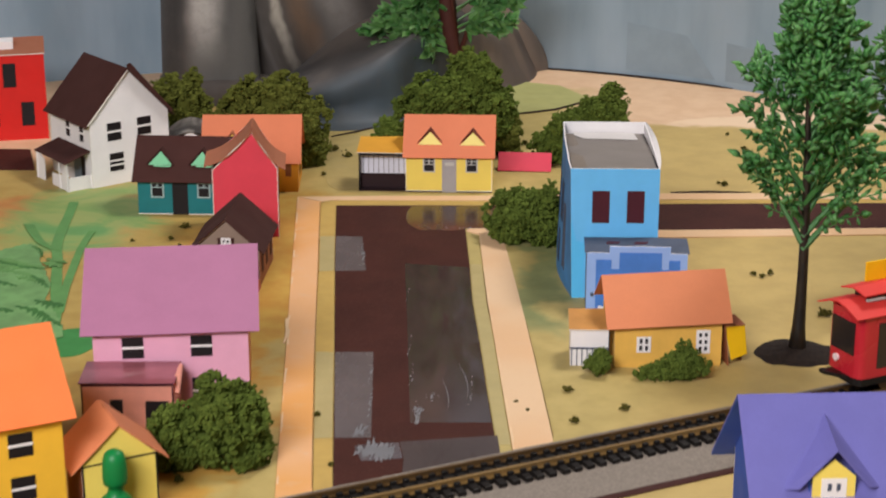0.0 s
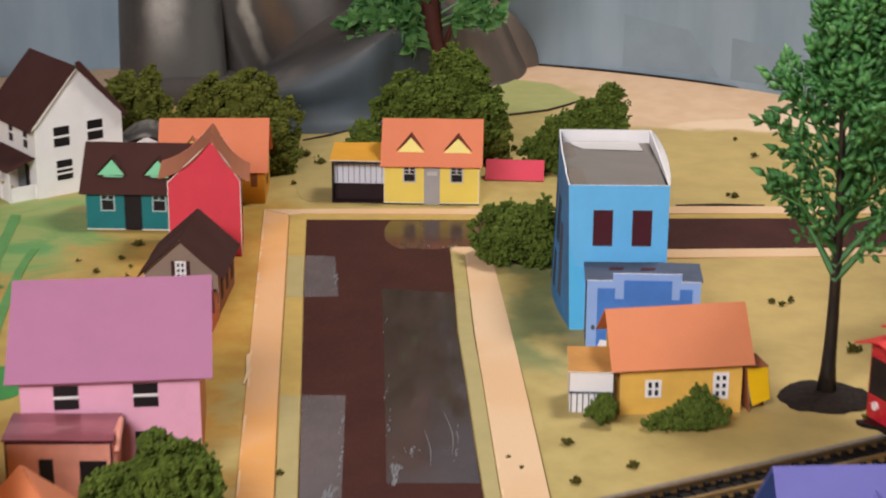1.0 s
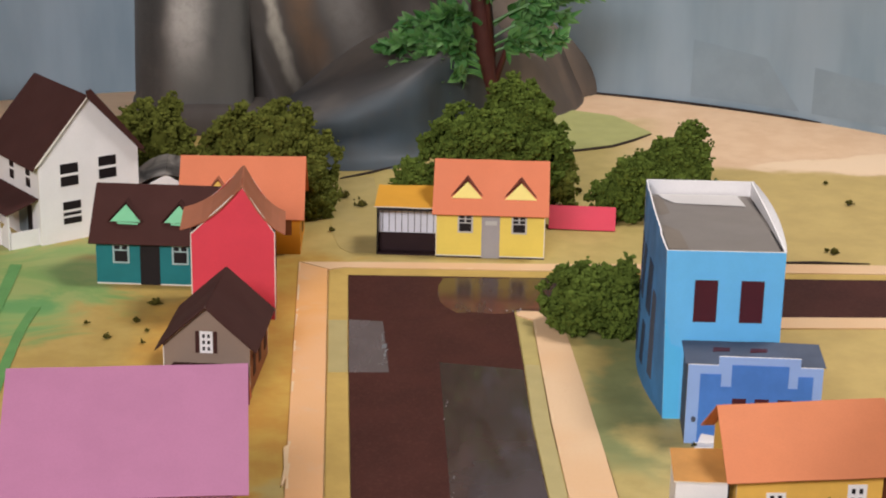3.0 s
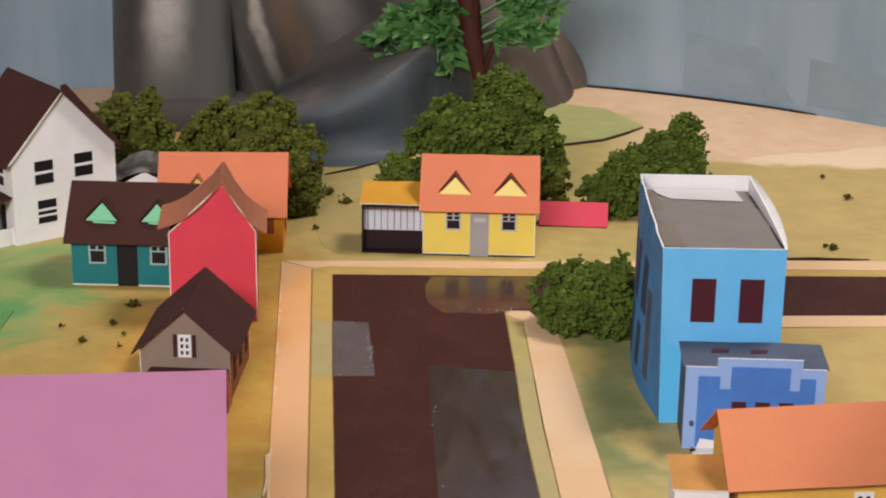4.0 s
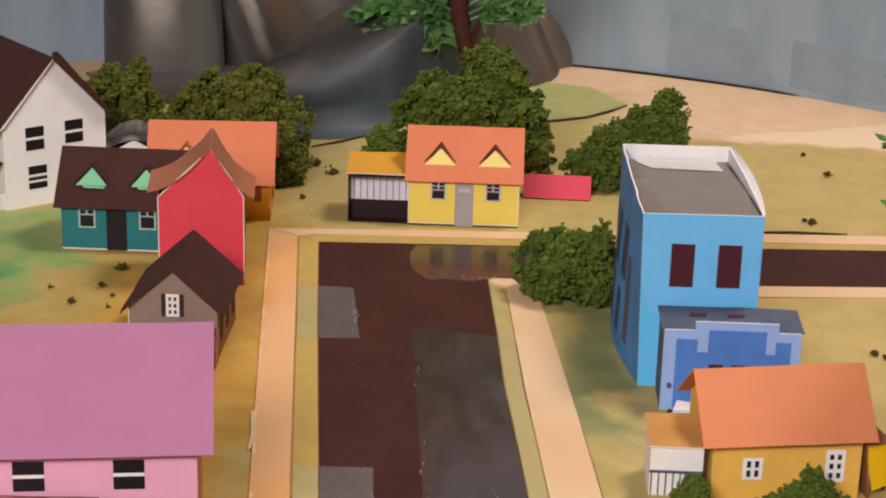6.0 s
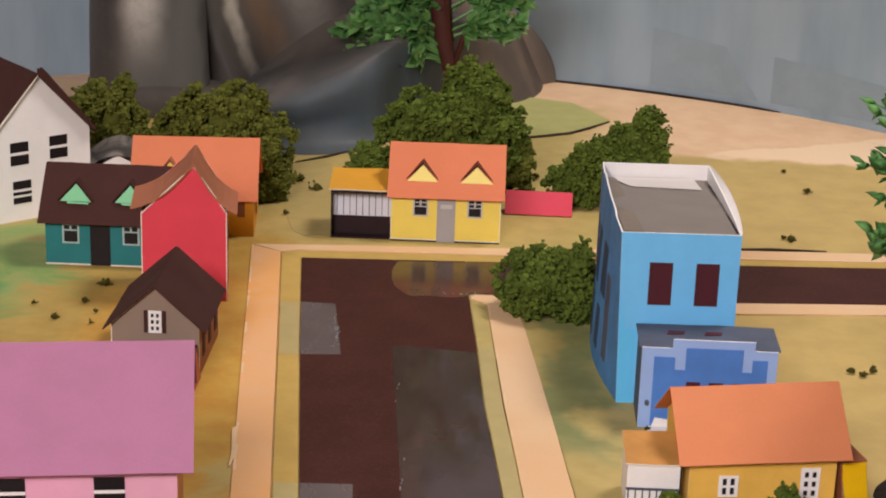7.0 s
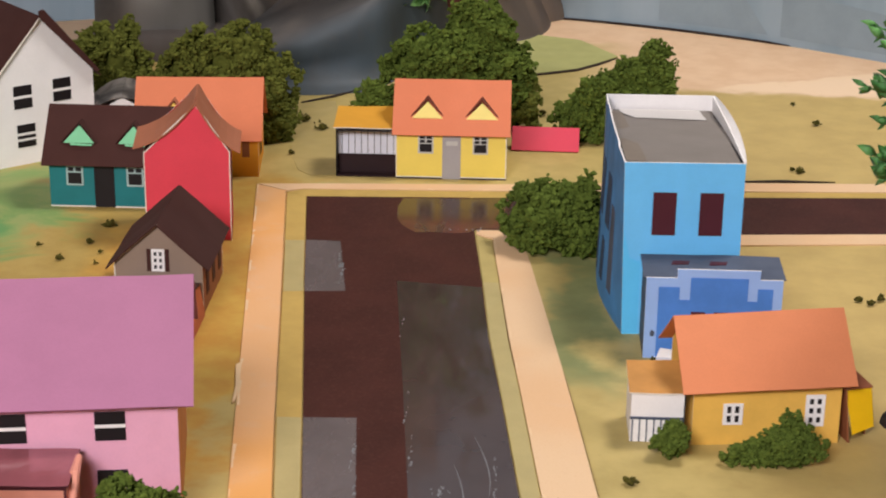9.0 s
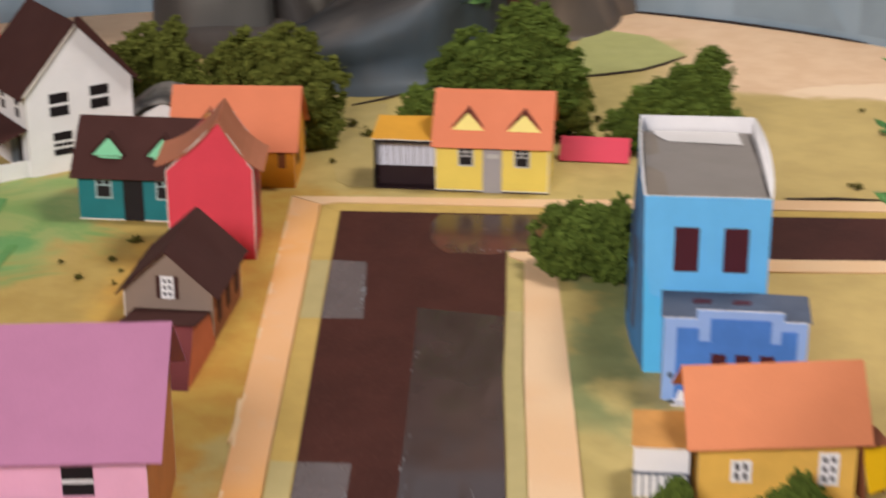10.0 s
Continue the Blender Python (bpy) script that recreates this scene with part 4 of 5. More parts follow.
    for x in (14, 34):
        bm = bm_new()
        flat(bm, [(x, 17), (x + 9, 18), (x + 10, 22), (x + 1, 22)], Z + 0.8, Z + 1.6)
        part("roof_hatch", bm, M_maroon, r)
    bm = bm_new()
    flat(bm, [(5, -7), (23, -6), (22.5, -0.4), (6, -0.4)], 0.1, 0.9)
    part("door_step", bm, M_white, a, "white paper tab under the shop front")
    panel("white_tab", f, face(0, 0, 0), [(7, 0.1), (22, 0.1), (20, 4.5), (9, 6)], 0.6, M_white)


def orange_house():
    h = card_house("amber_house", 164, -400.2, 5.5, 71, 58, 34.5, 56.5, M_yellow2, M_coral2, "amber card house with orange roof and white windows", over_e=5, over_g=6, seed=4)
    for ob in h.children:
        for v in ob.data.vertices:
            v.co.z += (0.4 - 2.9 * (1 - v.co.x / 0.071)) * MM * min(1.0, v.co.z / 0.034)
    F = face(0, 0, 0)
    window(h, F, 14.5, 10.5, 9.5, 11, (2, 2))
    window(h, F, 54, 9, 9.3, 16.5, (2, 3))
    p = root("white_porch", 135, -398, 0, "small white card porch with tan roof", "porch")
    bm = bm_new()
    plate(bm, [(0, 0.1), (25.5, 0.1), (25.5, 25), (0, 25)], 0.8, 0, face(0, 0, 0))
    fw = part("front_wall", bm, M_white, p)
    bm = bm_new()
    plate(bm, [(0, 0.1), (28, 0.1), (28, 29), (0, 25)], 0.8, 0, face(0, 29, -90) @ Matrix.Scale(-1, 4, (1, 0, 0)) @ Matrix.Translation((-28, 0, 0)))
    part("side_wall", bm, M_white, p)
    bm = bm_new()
    strip(bm, [(-1, 25.4), (14, 26.8), (30, 29)], 0.7, -1.2, 25.6, "x", 4, 0.6, 7)
    part("roof_panel", bm, [M_tanroof, M_core], p)
    bm = bm_new()
    box(bm, -0.4, -0.8, 12.2, 25.5, 0.02, 13.2)
    rail = part("railing", bm, M_slate, p, "dark drawn railing")
    for i in range(8):
        bm = bm_new()
        x = 0.6 + i * 3.4
        box(bm, x, -0.5, 0.3, x + 0.6, 0.02, 12.2)
        part("baluster", bm, M_slate, rail)
    bm = bm_new()
    box(bm, 25.0, -0.9, 0.1, 25.7, 0.0, 27)
    part("post", bm, M_black, p)
    # folded yellow flap house on the east end
    s = root("golden_shed", 235, -392, 2, "small folded golden card shed with rust roof", "shed")
    bm = bm_new()
    quad_prism(bm, [Vector((6.4, -1, 4)), Vector((17.6, 4, 6.2)), Vector((15.4, 6, 25.5)), Vector((1.8, 0, 26.5))], Vector((0.3, 0.8, 0.1)), 1)
    part("front_wall", bm, [M_golden, M_golden], s)
    bm = bm_new()
    quad_prism(bm, [Vector((1.0, -0.5, 27.2)), Vector((15.8, 5.6, 26.0)), Vector((10, 17, 29)), Vector((-2, 14, 30.5))], Vector((0, 0, 0.7)), 1)
    part("roof_panel", bm, [M_rust, M_rust], s)
    bm = bm_new()
    quad_prism(bm, [Vector((4.4, -1.6, 0.1)), Vector((1, 14, 0.1)), Vector((-1.5, 14, 30)), Vector((1.6, -0.4, 28))], Vector((0.7, 0, 0)), 1)
    part("side_wall", bm, [M_wood, M_wood], s)
    bm = bm_new()
    quad_prism(bm, [Vector((15.0, 8, 0.1)), Vector((11, 17, 0.1)), Vector((10, 17, 28.6)), Vector((14.6, 8, 26))], Vector((-0.7, 0, 0)), 1)
    part("side_wall", bm, [M_wood, M_wood], s)


def teal_house():
    h = card_house("teal_cottage", -219, -75, 0, 82, 54, 33, 60, M_teal, M_brown, "teal card cottage with chocolate roof and mint dormers", over_e=4.5, over_g=4, seed=11)
    F = face(0, 0, 0)
    trim = paper("pale_teal_print", "#a3bab8", 0.1)
    window(h, F, 11, 14.5, 11, 16.5, "cottage", trim)
    window(h, F, 50, 14.5, 11, 16.5, "cottage", trim)
    panel("door", h, F, [(29, 0), (42, 0), (42, 29.5), (29, 29.5)], 0.35, M_black, "black printed door")
    panel("skirting", h, F, [(0, 0), (82, 0), (82, 0.8), (0, 0.8)], 0.3, M_core)
    for x in (14, 41):
        panel("pale_slot", h, F, [(x, 31.2), (x + 14, 30.4), (x + 14, 31.2), (x, 32)], 0.3, M_mint)
    dormer(h, 19, 6, 41.5, 20, 11.5, 0.95, M_mint, M_brown)
    dormer(h, 54, 6, 41.5, 19, 11.5, 0.95, M_mint, M_brown)


def red_house():
    # Side and back walls take a deeper red than the front.
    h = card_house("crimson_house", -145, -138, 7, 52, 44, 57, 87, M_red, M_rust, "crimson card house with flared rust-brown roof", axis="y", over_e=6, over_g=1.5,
                   core=M_core, seed=21, curve=3.5, droop=8.0, side=paper("deeper_red_walls", "#b0343a", 0.08), ridge_at=0.62)
    for pts in ([(0, 0), (0.6, 0), (0.6, 57), (0, 57)], [(51.4, 0), (52, 0), (52, 57), (51.4, 57)], [(0, 57), (0.6, 56.8), (32.2, 86), (32.2, 87)], [(32.3, 87), (32.3, 86), (51.5, 56.8), (52, 57)]):
        panel("white_edge", h, face(0, 0, 0), pts, 0.25, M_core)
    R = face(52, 0, 90)
    window(h, R, 20, 26, 10, 16, "plain", None, M_black)


def back_orange_house():
    h = card_house("mustard_house", -174, -10, 4, 81, 60, 31, 61, M_mustard, M_coral, "mustard card house with coral roof behind the others", over_e=5, over_g=3, seed=31)
    window(h, face(0, 0, 0), 70, 14, 5, 14, "plain", None, M_wood)
    window(h, face(82, 0, 90), 8, 14, 8, 14, "plain", None, M_black)
    dormer(h, 24, 8, 40, 16, 10, 0.9, M_yellow2, M_rust)


def white_house():
    h = card_house("white_house", -274, -3, 40, 77, 78, 60, 102, M_white, M_brown, "white card house with steep chocolate roof", axis="y", over_e=5, over_g=2.5, seed=41)
    F = face(0, 0, 0)
    window(h, F, 16.5, 40, 13.5, 16, "sash")
    window(h, F, 46, 41, 13.5, 16, "sash")
    window(h, F, 17.5, 12.5, 13.5, 16, "sash3")
    bm = bm_new()
    plate(bm, [(38.0, 101.2), (77.5, 58.6), (80.5, 59.5), (41.0, 107.0), (37.5, 106.2)], 2.2, 0, Matrix.Translation((0, -4.4, 0)))
    part("verge_board", bm, M_brown, h, "dark bent edge of the roof card")
    bm = bm_new()
    plate(bm, [(-3.2, 57.0), (0, 59.2), (38.0, 101.0), (38.0, 102.0), (-3.6, 57.6)], 0.4, 0, Matrix.Translation((0, -3.0, 0)))
    part("pale_edge", bm, M_core, h)
    L = face(0, 78, -90)
    for x in (32, 58):
        window(h, L, x, 39, 6.5, 15, "sash")
    panel("door", h, L, [(56, 0), (65, 0), (65, 26), (56, 26)], 0.35, M_black, "dark printed door")
    # side porch
    bm = bm_new()
    strip(bm, [(-25, 25.5), (-12, 29.5), (0, 33)], 0.7, 1, 62, "y", 5, 0.5, 9)
    pr = part("porch_roof", bm, [M_brown, M_brown], h)
    bm = bm_new()
    plate(bm, [(0, 0.1), (31, 0.1), (31, 13), (28.5, 20), (27, 26.4), (26, 26.4), (24, 18), (19, 13), (13, 11.6), (0, 11)], 0.8, 0, face(-22, 34, -90))
    rail = part("porch_rail", bm, M_white, h, "white card porch rail with a curved brace")
    bm = bm_new()
    box(bm, -22, 3, 0.05, 0, 3.8, 12)
    part("porch_rail_end", bm, M_white, rail)
    bm = bm_new()
    plate(bm, [(0, 0.1), (14, 0.1), (14, 20), (9, 22), (3, 27), (0, 27)], 0.8, 0, face(-22, 63, -90))
    part("porch_screen", bm, M_white, rail, "white card screen at the far end of the porch")
    for y in (3.2, 18, 62):
        bm = bm_new()
        box(bm, -22.9, y, 0.1, -21.9, y + 1.1, 26.6)
        part("porch_post", bm, M_white, rail)
    bm = bm_new()
    box(bm, -0.5, 20, 3, -0.05, 34, 24)
    part("porch_pane", bm, paper("pale_grey_blue_print", "#8f9ba0", 0.15), h)


def grey_shed():
    h = card_house("grey_roofed_hall", -224, 62, 8, 50, 50, 20, 34, M_white, M_oldroof, "low white hall with dark streaked curved roof", axis="y", over_e=3, over_g=2, seed=51, curve=-4, category="hall")
    return h


def brown_house():
    h = card_house("taupe_cottage", -141, -252, -1, 49, 65, 30, 52.0, M_taupe, M_brown, "taupe card cottage with chocolate roof and white window", axis="y", over_e=4, over_g=3, seed=61, side=M_wood)
    F = face(0, 0, 0)
    bmw = window(h, F, 21, 25, 7.2, 13, (2, 3))
    panel("shutter", h, F, [(18.4, 25), (20.6, 25), (20.6, 38), (18.4, 38)], 0.3, M_brown)
    panel("shutter", h, F, [(28.6, 25), (30.8, 25), (30.8, 38), (28.6, 38)], 0.3, M_brown)
    for pts in ([(0, 29.2), (24.5, 51.6), (24.5, 52.5), (0, 30)], [(49, 29.2), (24.5, 51.6), (24.5, 52.5), (49, 30)], [(0, 0), (0.5, 0), (0.5, 29), (0, 29)]):
        panel("white_edge", h, F, pts, 0.25, M_core)
    R = face(49, 0, 90)
    for x in (10, 30, 50):
        window(h, R, x, 8, 8, 14, "plain", None, M_brown)
    # folded annexe leaning before the gable
    maroon = paper("maroon_card", "#6a2f30", 0.12)
    salmon = paper("salmon_card", "#b7633f", 0.2)
    bm = bm_new()
    quad_prism(bm, [Vector((7, -60, 0.1)), Vector((49.5, -60, 0.1)), Vector((46, -30, 23)), Vector((7, -30, 23))], Vector((0, 0.8, 0.1)), 1)
    an = part("annexe_front", bm, [maroon, maroon], h, "maroon card front of the low annexe")
    bm = bm_new()
    quad_prism(bm, [Vector((49.5, -59.6, 0.1)), Vector((50, -1, 0.1)), Vector((47.6, -1, 18)), Vector((46.2, -30, 22.6))], Vector((-0.7, 0, 0)), 1)
    part("annexe_side", bm, [salmon, salmon], an, "salmon card side")
    bm = bm_new()
    quad_prism(bm, [Vector((6, -31, 23.2)), Vector((47.4, -31, 23.2)), Vector((48, -0.6, 18.4)), Vector((6, -0.6, 18.4))], Vector((0, 0, 0.7)), 1)
    part("annexe_roof", bm, [M_brown, M_brown], an)


def pink_house():
    h = card_house("pink_house", -157.5, -503.5, 8.0, 94, 92, 60, 93.5, M_pink, M_mauve, "pink card house with mauve roof and black windows", over_e=4.5, over_g=7, seed=71, ridge_at=0.6, side=paper("orange_brown_card", "#b8743f", 0.15))
    F = face(0, 0, 0)
    window(h, F, 17.5, 41, 13, 13.5, "sash")
    window(h, F, 59, 41, 13, 13.5, "sash")
    window(h, F, 59, 10, 13, 17, "sash")
    a = root("brick_annexe", -159, -533, 3, "brick-red card annexe with glossy mauve roof", "annexe")
    W, D = 55, 30
    for nm, pts, M in (("front_wall", [(0, 0), (W, 0), (W, 37), (0, 37)], face(0, 0, 0)), ("side_wall", [(0.8, 0), (D, 0), (D, 37), (0.8, 37)], face(W, 0, 90)),
                       ("side_wall", [(0, 0), (D - 0.8, 0), (D - 0.8, 37), (0, 37)], face(0, D, -90))):
        bm = bm_new()
        plate(bm, pts, 0.8, 1, M)
        part(nm, bm, [M_brick, M_maroon], a)
    bm = bm_new()
    strip(bm, [(-1.2, 37.2), (6, 37.7), (18, 38.4), (D, 39.0)], 0.7, -1.2, W + 1.2, "x", 6, 0.7, 12)
    part("roof_panel", bm, [M_gloss, M_maroon], a, "glossy mauve film roof")
    for pts in ([(0, 0), (0.9, 0), (0.9, 36), (0, 36)], [(W - 0.9, 0), (W, 0), (W, 36), (W - 0.9, 36)], [(0, 35.6), (W, 35.6), (W, 36.8), (0, 36.8)]):
        panel("dark_edge", a, face(0, 0, 0), pts, 0.3, M_maroon)
    panel("door", a, face(0, 0, 0), [(17, 6), (24.5, 6), (24.5, 27), (17, 27)], 0.35, M_black)
    window(a, face(0, 0, 0), 38, 10, 14, 16, "plain", None, M_black)
    bm = bm_new()
    tube(bm, [(W + 2, 2, 30), (W + 2, 10, 38), (W + 2, 22, 40)], [1.6, 2.2, 1.4], 7)
    part("chimney_roll", bm, M_brick, a)


def front_houses():
    h = card_house("orange_roofed_house", -222, -697, 28, 94, 84, 72, 106, paper("bright_golden_card", "#f0bb38", 0.06), M_orange, "golden card house with bright orange roof", over_e=5, over_g=7, seed=81)
    F = face(0, 0, 0)
    for x in (65,):
        for z in (50, 25):
            window(h, F, x, z, 13, 13.5, "sash")
    s = card_house("small_yellow_house", -133, -642, 28, 42, 36, 35, 55, M_yellow, M_coral2, "small yellow gabled card house with orange roof", axis="y", over_e=6, over_g=2, seed=91, droop=1.5, side=M_wood)
    F = face(0, 0, 0)
    panel("trim_line", s, F, [(0, 33.5), (14, 34.0), (30, 34.6), (42, 34.6), (42, 35.5), (30, 35.5), (14, 34.9), (0, 34.4)], 0.3, M_black)
    panel("corner_line", s, F, [(0, 0), (0.9, 0), (0.9, 35), (0, 35)], 0.3, M_black)
    panel("corner_line", s, F, [(41.1, 0), (42, 0), (42, 35), (41.1, 35)], 0.3, M_black)
    # turned green ornament before it
    bm = bm_new()
    prof = [(0.01, 0), (8.6, 0), (9.2, 4), (9.2, 13), (8.4, 18), (5.2, 21), (4.2, 23), (4.2, 26), (6.3, 27.2), (6.8, 30), (6.7, 36), (6.3, 41), (5.2, 44.5), (3.0, 46.3), (0.01, 46.8)]
    rings = [[bm.verts.new((r * math.cos(6.2832 * k / 18), r * math.sin(6.2832 * k / 18), z)) for k in range(18)] for r, z in prof]
    for r0, r1 in zip(rings, rings[1:]):
        for k in range(18):
            bm.faces.new((r0[k], r0[(k + 1) % 18], r1[(k + 1) % 18], r1[k]))
    bmesh.ops.remove_doubles(bm, verts=bm.verts[:], dist=0.05)
    ob = part("garden_ornament", bm, M_greenobj, smooth=True)
    ob.matrix_world = pose(-0.114, -0.646, 0.0003)
    tagged(ob, "turned green wooden post beside the yellow house", "ornament")
    v = card_house("violet_house", 231.2, -689.6, 5.5, 110, 96, 34, 83, M_navy, M_violet, "violet-roofed card house with a yellow dormer", over_e=9, over_g=11, seed=101)
    bm = bm_new()
    plate(bm, [(-11, 0), (11, 0), (11, 15), (0, 24), (-11, 15)], 0.8, 1, Matrix.Translation((32, 8, 40)))
    bm2 = bm_new()
    quad_prism(bm2, [Vector((-11.4, 48.5, 81.6)), Vector((121, 48.5, 81.6)), Vector((121, 104.5, 24.4)), Vector((-11.4, 104.5, 24.4))], Vector((0, -0.5, -0.5)), 0)
    part("roof_lining", bm2, M_navy, v, "blue-violet underside of the roof card")
    f = part("dormer", bm, [M_yellow, M_yellow], v, "yellow dormer front with white window")
    wn = window(f, face(25.5, 8, 0), 0, 42, 13, 12, "plain", None, M_white)
    for x in (28.6, 33.2):
        panel("pane", wn, face(0, 8, 0), [(x, 47), (x + 2.0, 47.3), (x + 2.3, 51), (x + 0.3, 51.2)], 0.6, M_slate)
    for sgn in (-1, 1):
        bm = bm_new()
        quad_prism(bm, [Vector((32 + sgn * 18, 6, 49)), Vector((32, 5, 70)), Vector((32, 36, 77)), Vector((32 + sgn * 25, 12, 46))], Vector((0, 0, 0.7)), 0)
        part("hood", bm, M_violet, f)
        bm = bm_new()
        quad_prism(bm, [Vector((32 + sgn * 11.5, 10.2, 36)), Vector((32 + sgn * 11.5, 10.2, 53)), Vector((32 + sgn * 11.5, 24, 54)), Vector((32 + sgn * 11.5, 24, 41))], Vector((sgn * 0.7, 0, 0)), 0)
        part("cheek", bm, M_navy, f)


def red_block():
    h = root("red_town_block", -467, 134, 15, "tall red card block with white parapet", "building")
    w, d, z = 116, 70, 83
    for nm, pts, M in (("front_wall", [(0, 0), (w, 0), (w, z), (0, z)], face(0, 0, 0)), ("back_wall", [(0, 0), (w, 0), (w, z), (0, z)], face(w, d, 180)),
                       ("side_wall", [(0.8, 0), (d - 0.8, 0), (d - 0.8, z), (0.8, z)], face(w, 0, 90)), ("side_wall", [(0.8, 0), (d - 0.8, 0), (d - 0.8, z), (0.8, z)], face(0, d, -90))):
        bm = bm_new()
        plate(bm, pts, 0.9, 1, M)
        part(nm, bm, [M_red2, M_core], h)
    bm = bm_new()
    strip(bm, [(-1, z + 0.2), (d / 2, z + 1), (d + 1, z + 2)], 0.8, -1, w + 1, "x", 4, 0.5, 5)
    part("roof_panel", bm, [M_rust, M_core], h)
    bm = bm_new()
    box(bm, 40, 20, z + 1.5, 88, 40, z + 9)
    part("roof_hut", bm, M_white, h)
    F = face(0, 0, 0)
    for x in (12, 44, 77):
        window(h, F, x, 52, 12, 23, "plain", None, M_black)
        window(h, F, x + 15, 14, 12, 23, "plain", None, M_black)


yellow_house()
blue_block()
orange_house()
teal_house()
red_house()
back_orange_house()
white_house()
grey_shed()
brown_house()
pink_house()
front_houses()
red_block()

# ---------------------------------------------------------------- plants
G5 = (1 + 5 ** 0.5) / 2
ICO_V = np.array([(-1, G5, 0), (1, G5, 0), (-1, -G5, 0), (1, -G5, 0), (0, -1, G5), (0, 1, G5), (0, -1, -G5), (0, 1, -G5), (G5, 0, -1), (G5, 0, 1), (-G5, 0, -1), (-G5, 0, 1)]) / 1.902
ICO_F = np.array([(0, 11, 5), (0, 5, 1), (0, 1, 7), (0, 7, 10), (0, 10, 11), (1, 5, 9), (5, 11, 4), (11, 10, 2), (10, 7, 6), (7, 1, 8),
                  (3, 9, 4), (3, 4, 2), (3, 2, 6), (3, 6, 8), (3, 8, 9), (4, 9, 5), (2, 4, 11), (6, 2, 10), (8, 6, 7), (9, 8, 1)])


def clumps(rng, centres, sizes):
    """Many small crumbs of foam as one vertex and face table."""
    n = len(centres)
    v = ICO_V[None] * (1 + 0.45 * rng.standard_normal((n, 12, 1)).clip(-1, 1)) * sizes[:, None, None]
    v = v * rng.uniform(0.7, 1.3, (n, 1, 3)) + centres[:, None, :]
    f = ICO_F[None] + 12 * np.arange(n)[:, None, None]
    return v.reshape(-1, 3), f.reshape(-1, 3)


def ico_ball():
    """A once-divided ball."""
    v, f, mid = [tuple(p / np.linalg.norm(p)) for p in ICO_V], [], {}

    def half(i, j):
        k = (min(i, j), max(i, j))
        if k not in mid:
            p = np.array(v[i]) + np.array(v[j])
            v.append(tuple(p / np.linalg.norm(p)))
            mid[k] = len(v) - 1
        return mid[k]
    for i, j, k in ICO_F.tolist():
        p, q, r = half(i, j), half(j, k), half(k, i)
        f += [(i, p, r), (p, j, q), (r, q, k), (p, q, r)]
    return np.array(v), np.array(f)


BALL_V, BALL_F = ico_ball()


def bush(x, y, rx, ry, h, seed, mat, label, crumb, lobes, dense=1.0):
    """Foam clumps, each a soft core covered with sprigs of crumbs, held within a dome."""
    rng = np.random.default_rng(seed)
    top = root("bush", x, y, 0, label, "bush", group="foam bushes")
    axes = np.array([rx, ry, h * 0.85])
    mean = (rx * ry * h) ** (1 / 3)
    mid = np.array([0, 0, 0.42 * h])

    def hold(p, soft):
        over = np.sqrt((p[:, 0] / rx) ** 2 + (p[:, 1] / ry) ** 2 + ((p[:, 2] - mid[2]) / (0.58 * h)) ** 2)
        return (p - mid) / np.maximum(1.0, over / soft)[:, None] + mid

    for i in range(lobes):
        ang = 2.399 * i + rng.uniform(-0.5, 0.5)
        r = math.sqrt((i + 0.5) / lobes) * 0.70
        zz = rng.uniform(0.10, 0.5) if r > 0.4 else rng.uniform(0.38, 0.7)
        c = np.array([r * math.cos(ang) * rx, r * math.sin(ang) * ry, zz * h])
        rad = rng.uniform(0.27, 0.42) * (13 / max(lobes, 9)) ** 0.2
        size = rad * (0.45 * axes + 0.55 * mean)
        # soft core
        core = BALL_V * size * 0.64 * (1 + 0.12 * rng.standard_normal((len(BALL_V), 1)).clip(-1.5, 1.5)) + c
        core = hold(core, np.full(len(core), 0.74))
        # sprigs over it
        ns = max(9, int(dense * 0.10 * float(size[0] * size[2] + size[0] * size[1] + size[1] * size[2]) / crumb ** 1.6))
        d = rng.standard_normal((ns, 3))
        d /= np.linalg.norm(d, axis=1)[:, None]
        sc = hold(c + d * size * rng.uniform(0.80, 1.1, (ns, 1)), rng.uniform(0.84, 1.12) * rng.uniform(0.95, 1.06, ns))
        sr = rng.uniform(2.2, 4.9, ns) * crumb
        n = ns * 20
        pick = rng.integers(0, ns, n)
        d = rng.standard_normal((n, 3))
        d /= np.linalg.norm(d, axis=1)[:, None]
        p = sc[pick] + d * sr[pick][:, None] * rng.uniform(0.3, 1.05, (n, 1))
        p = p[p[:, 2] > 0.3]
        v, f = clumps(rng, p, rng.uniform(0.65, 1.6, len(p)) * crumb)
        f = np.concatenate([f, BALL_F + len(v)])
        v = np.concatenate([v, core])
        v[:, 2] = np.maximum(v[:, 2], 0.05)
        ob = new("foam_clump", from_np("foam_clump", v, f, mat))
        ob.parent = top
    return top


bush(40, 124, 60, 32, 106, 1, M_foam2, "large dark green foam bush behind the cottage", 1.3, 19)
bush(-22, 112, 19, 14, 46, 2, M_foam2, "small dark green foam bush beside the porch", 1.15, 9)
bush(88, 122, 14, 12, 44, 3, M_foam, "small brownish green foam bush behind the cottage", 1.15, 8)
bush(-134, 122, 54, 34, 80, 4, M_foam, "wide olive foam bush behind the mustard house", 1.3, 17)
bush(-94, 86, 17, 16, 52, 5, M_foam, "olive foam bush at the corner of the mustard house", 1.15, 9)
bush(-226, 152, 38, 26, 85, 6, M_foam, "olive foam bush behind the white house", 1.3, 13)
bush(158, 100, 56, 20, 58, 7, M_foam2, "ragged dark green foam bush behind the blue block", 1.2, 26)
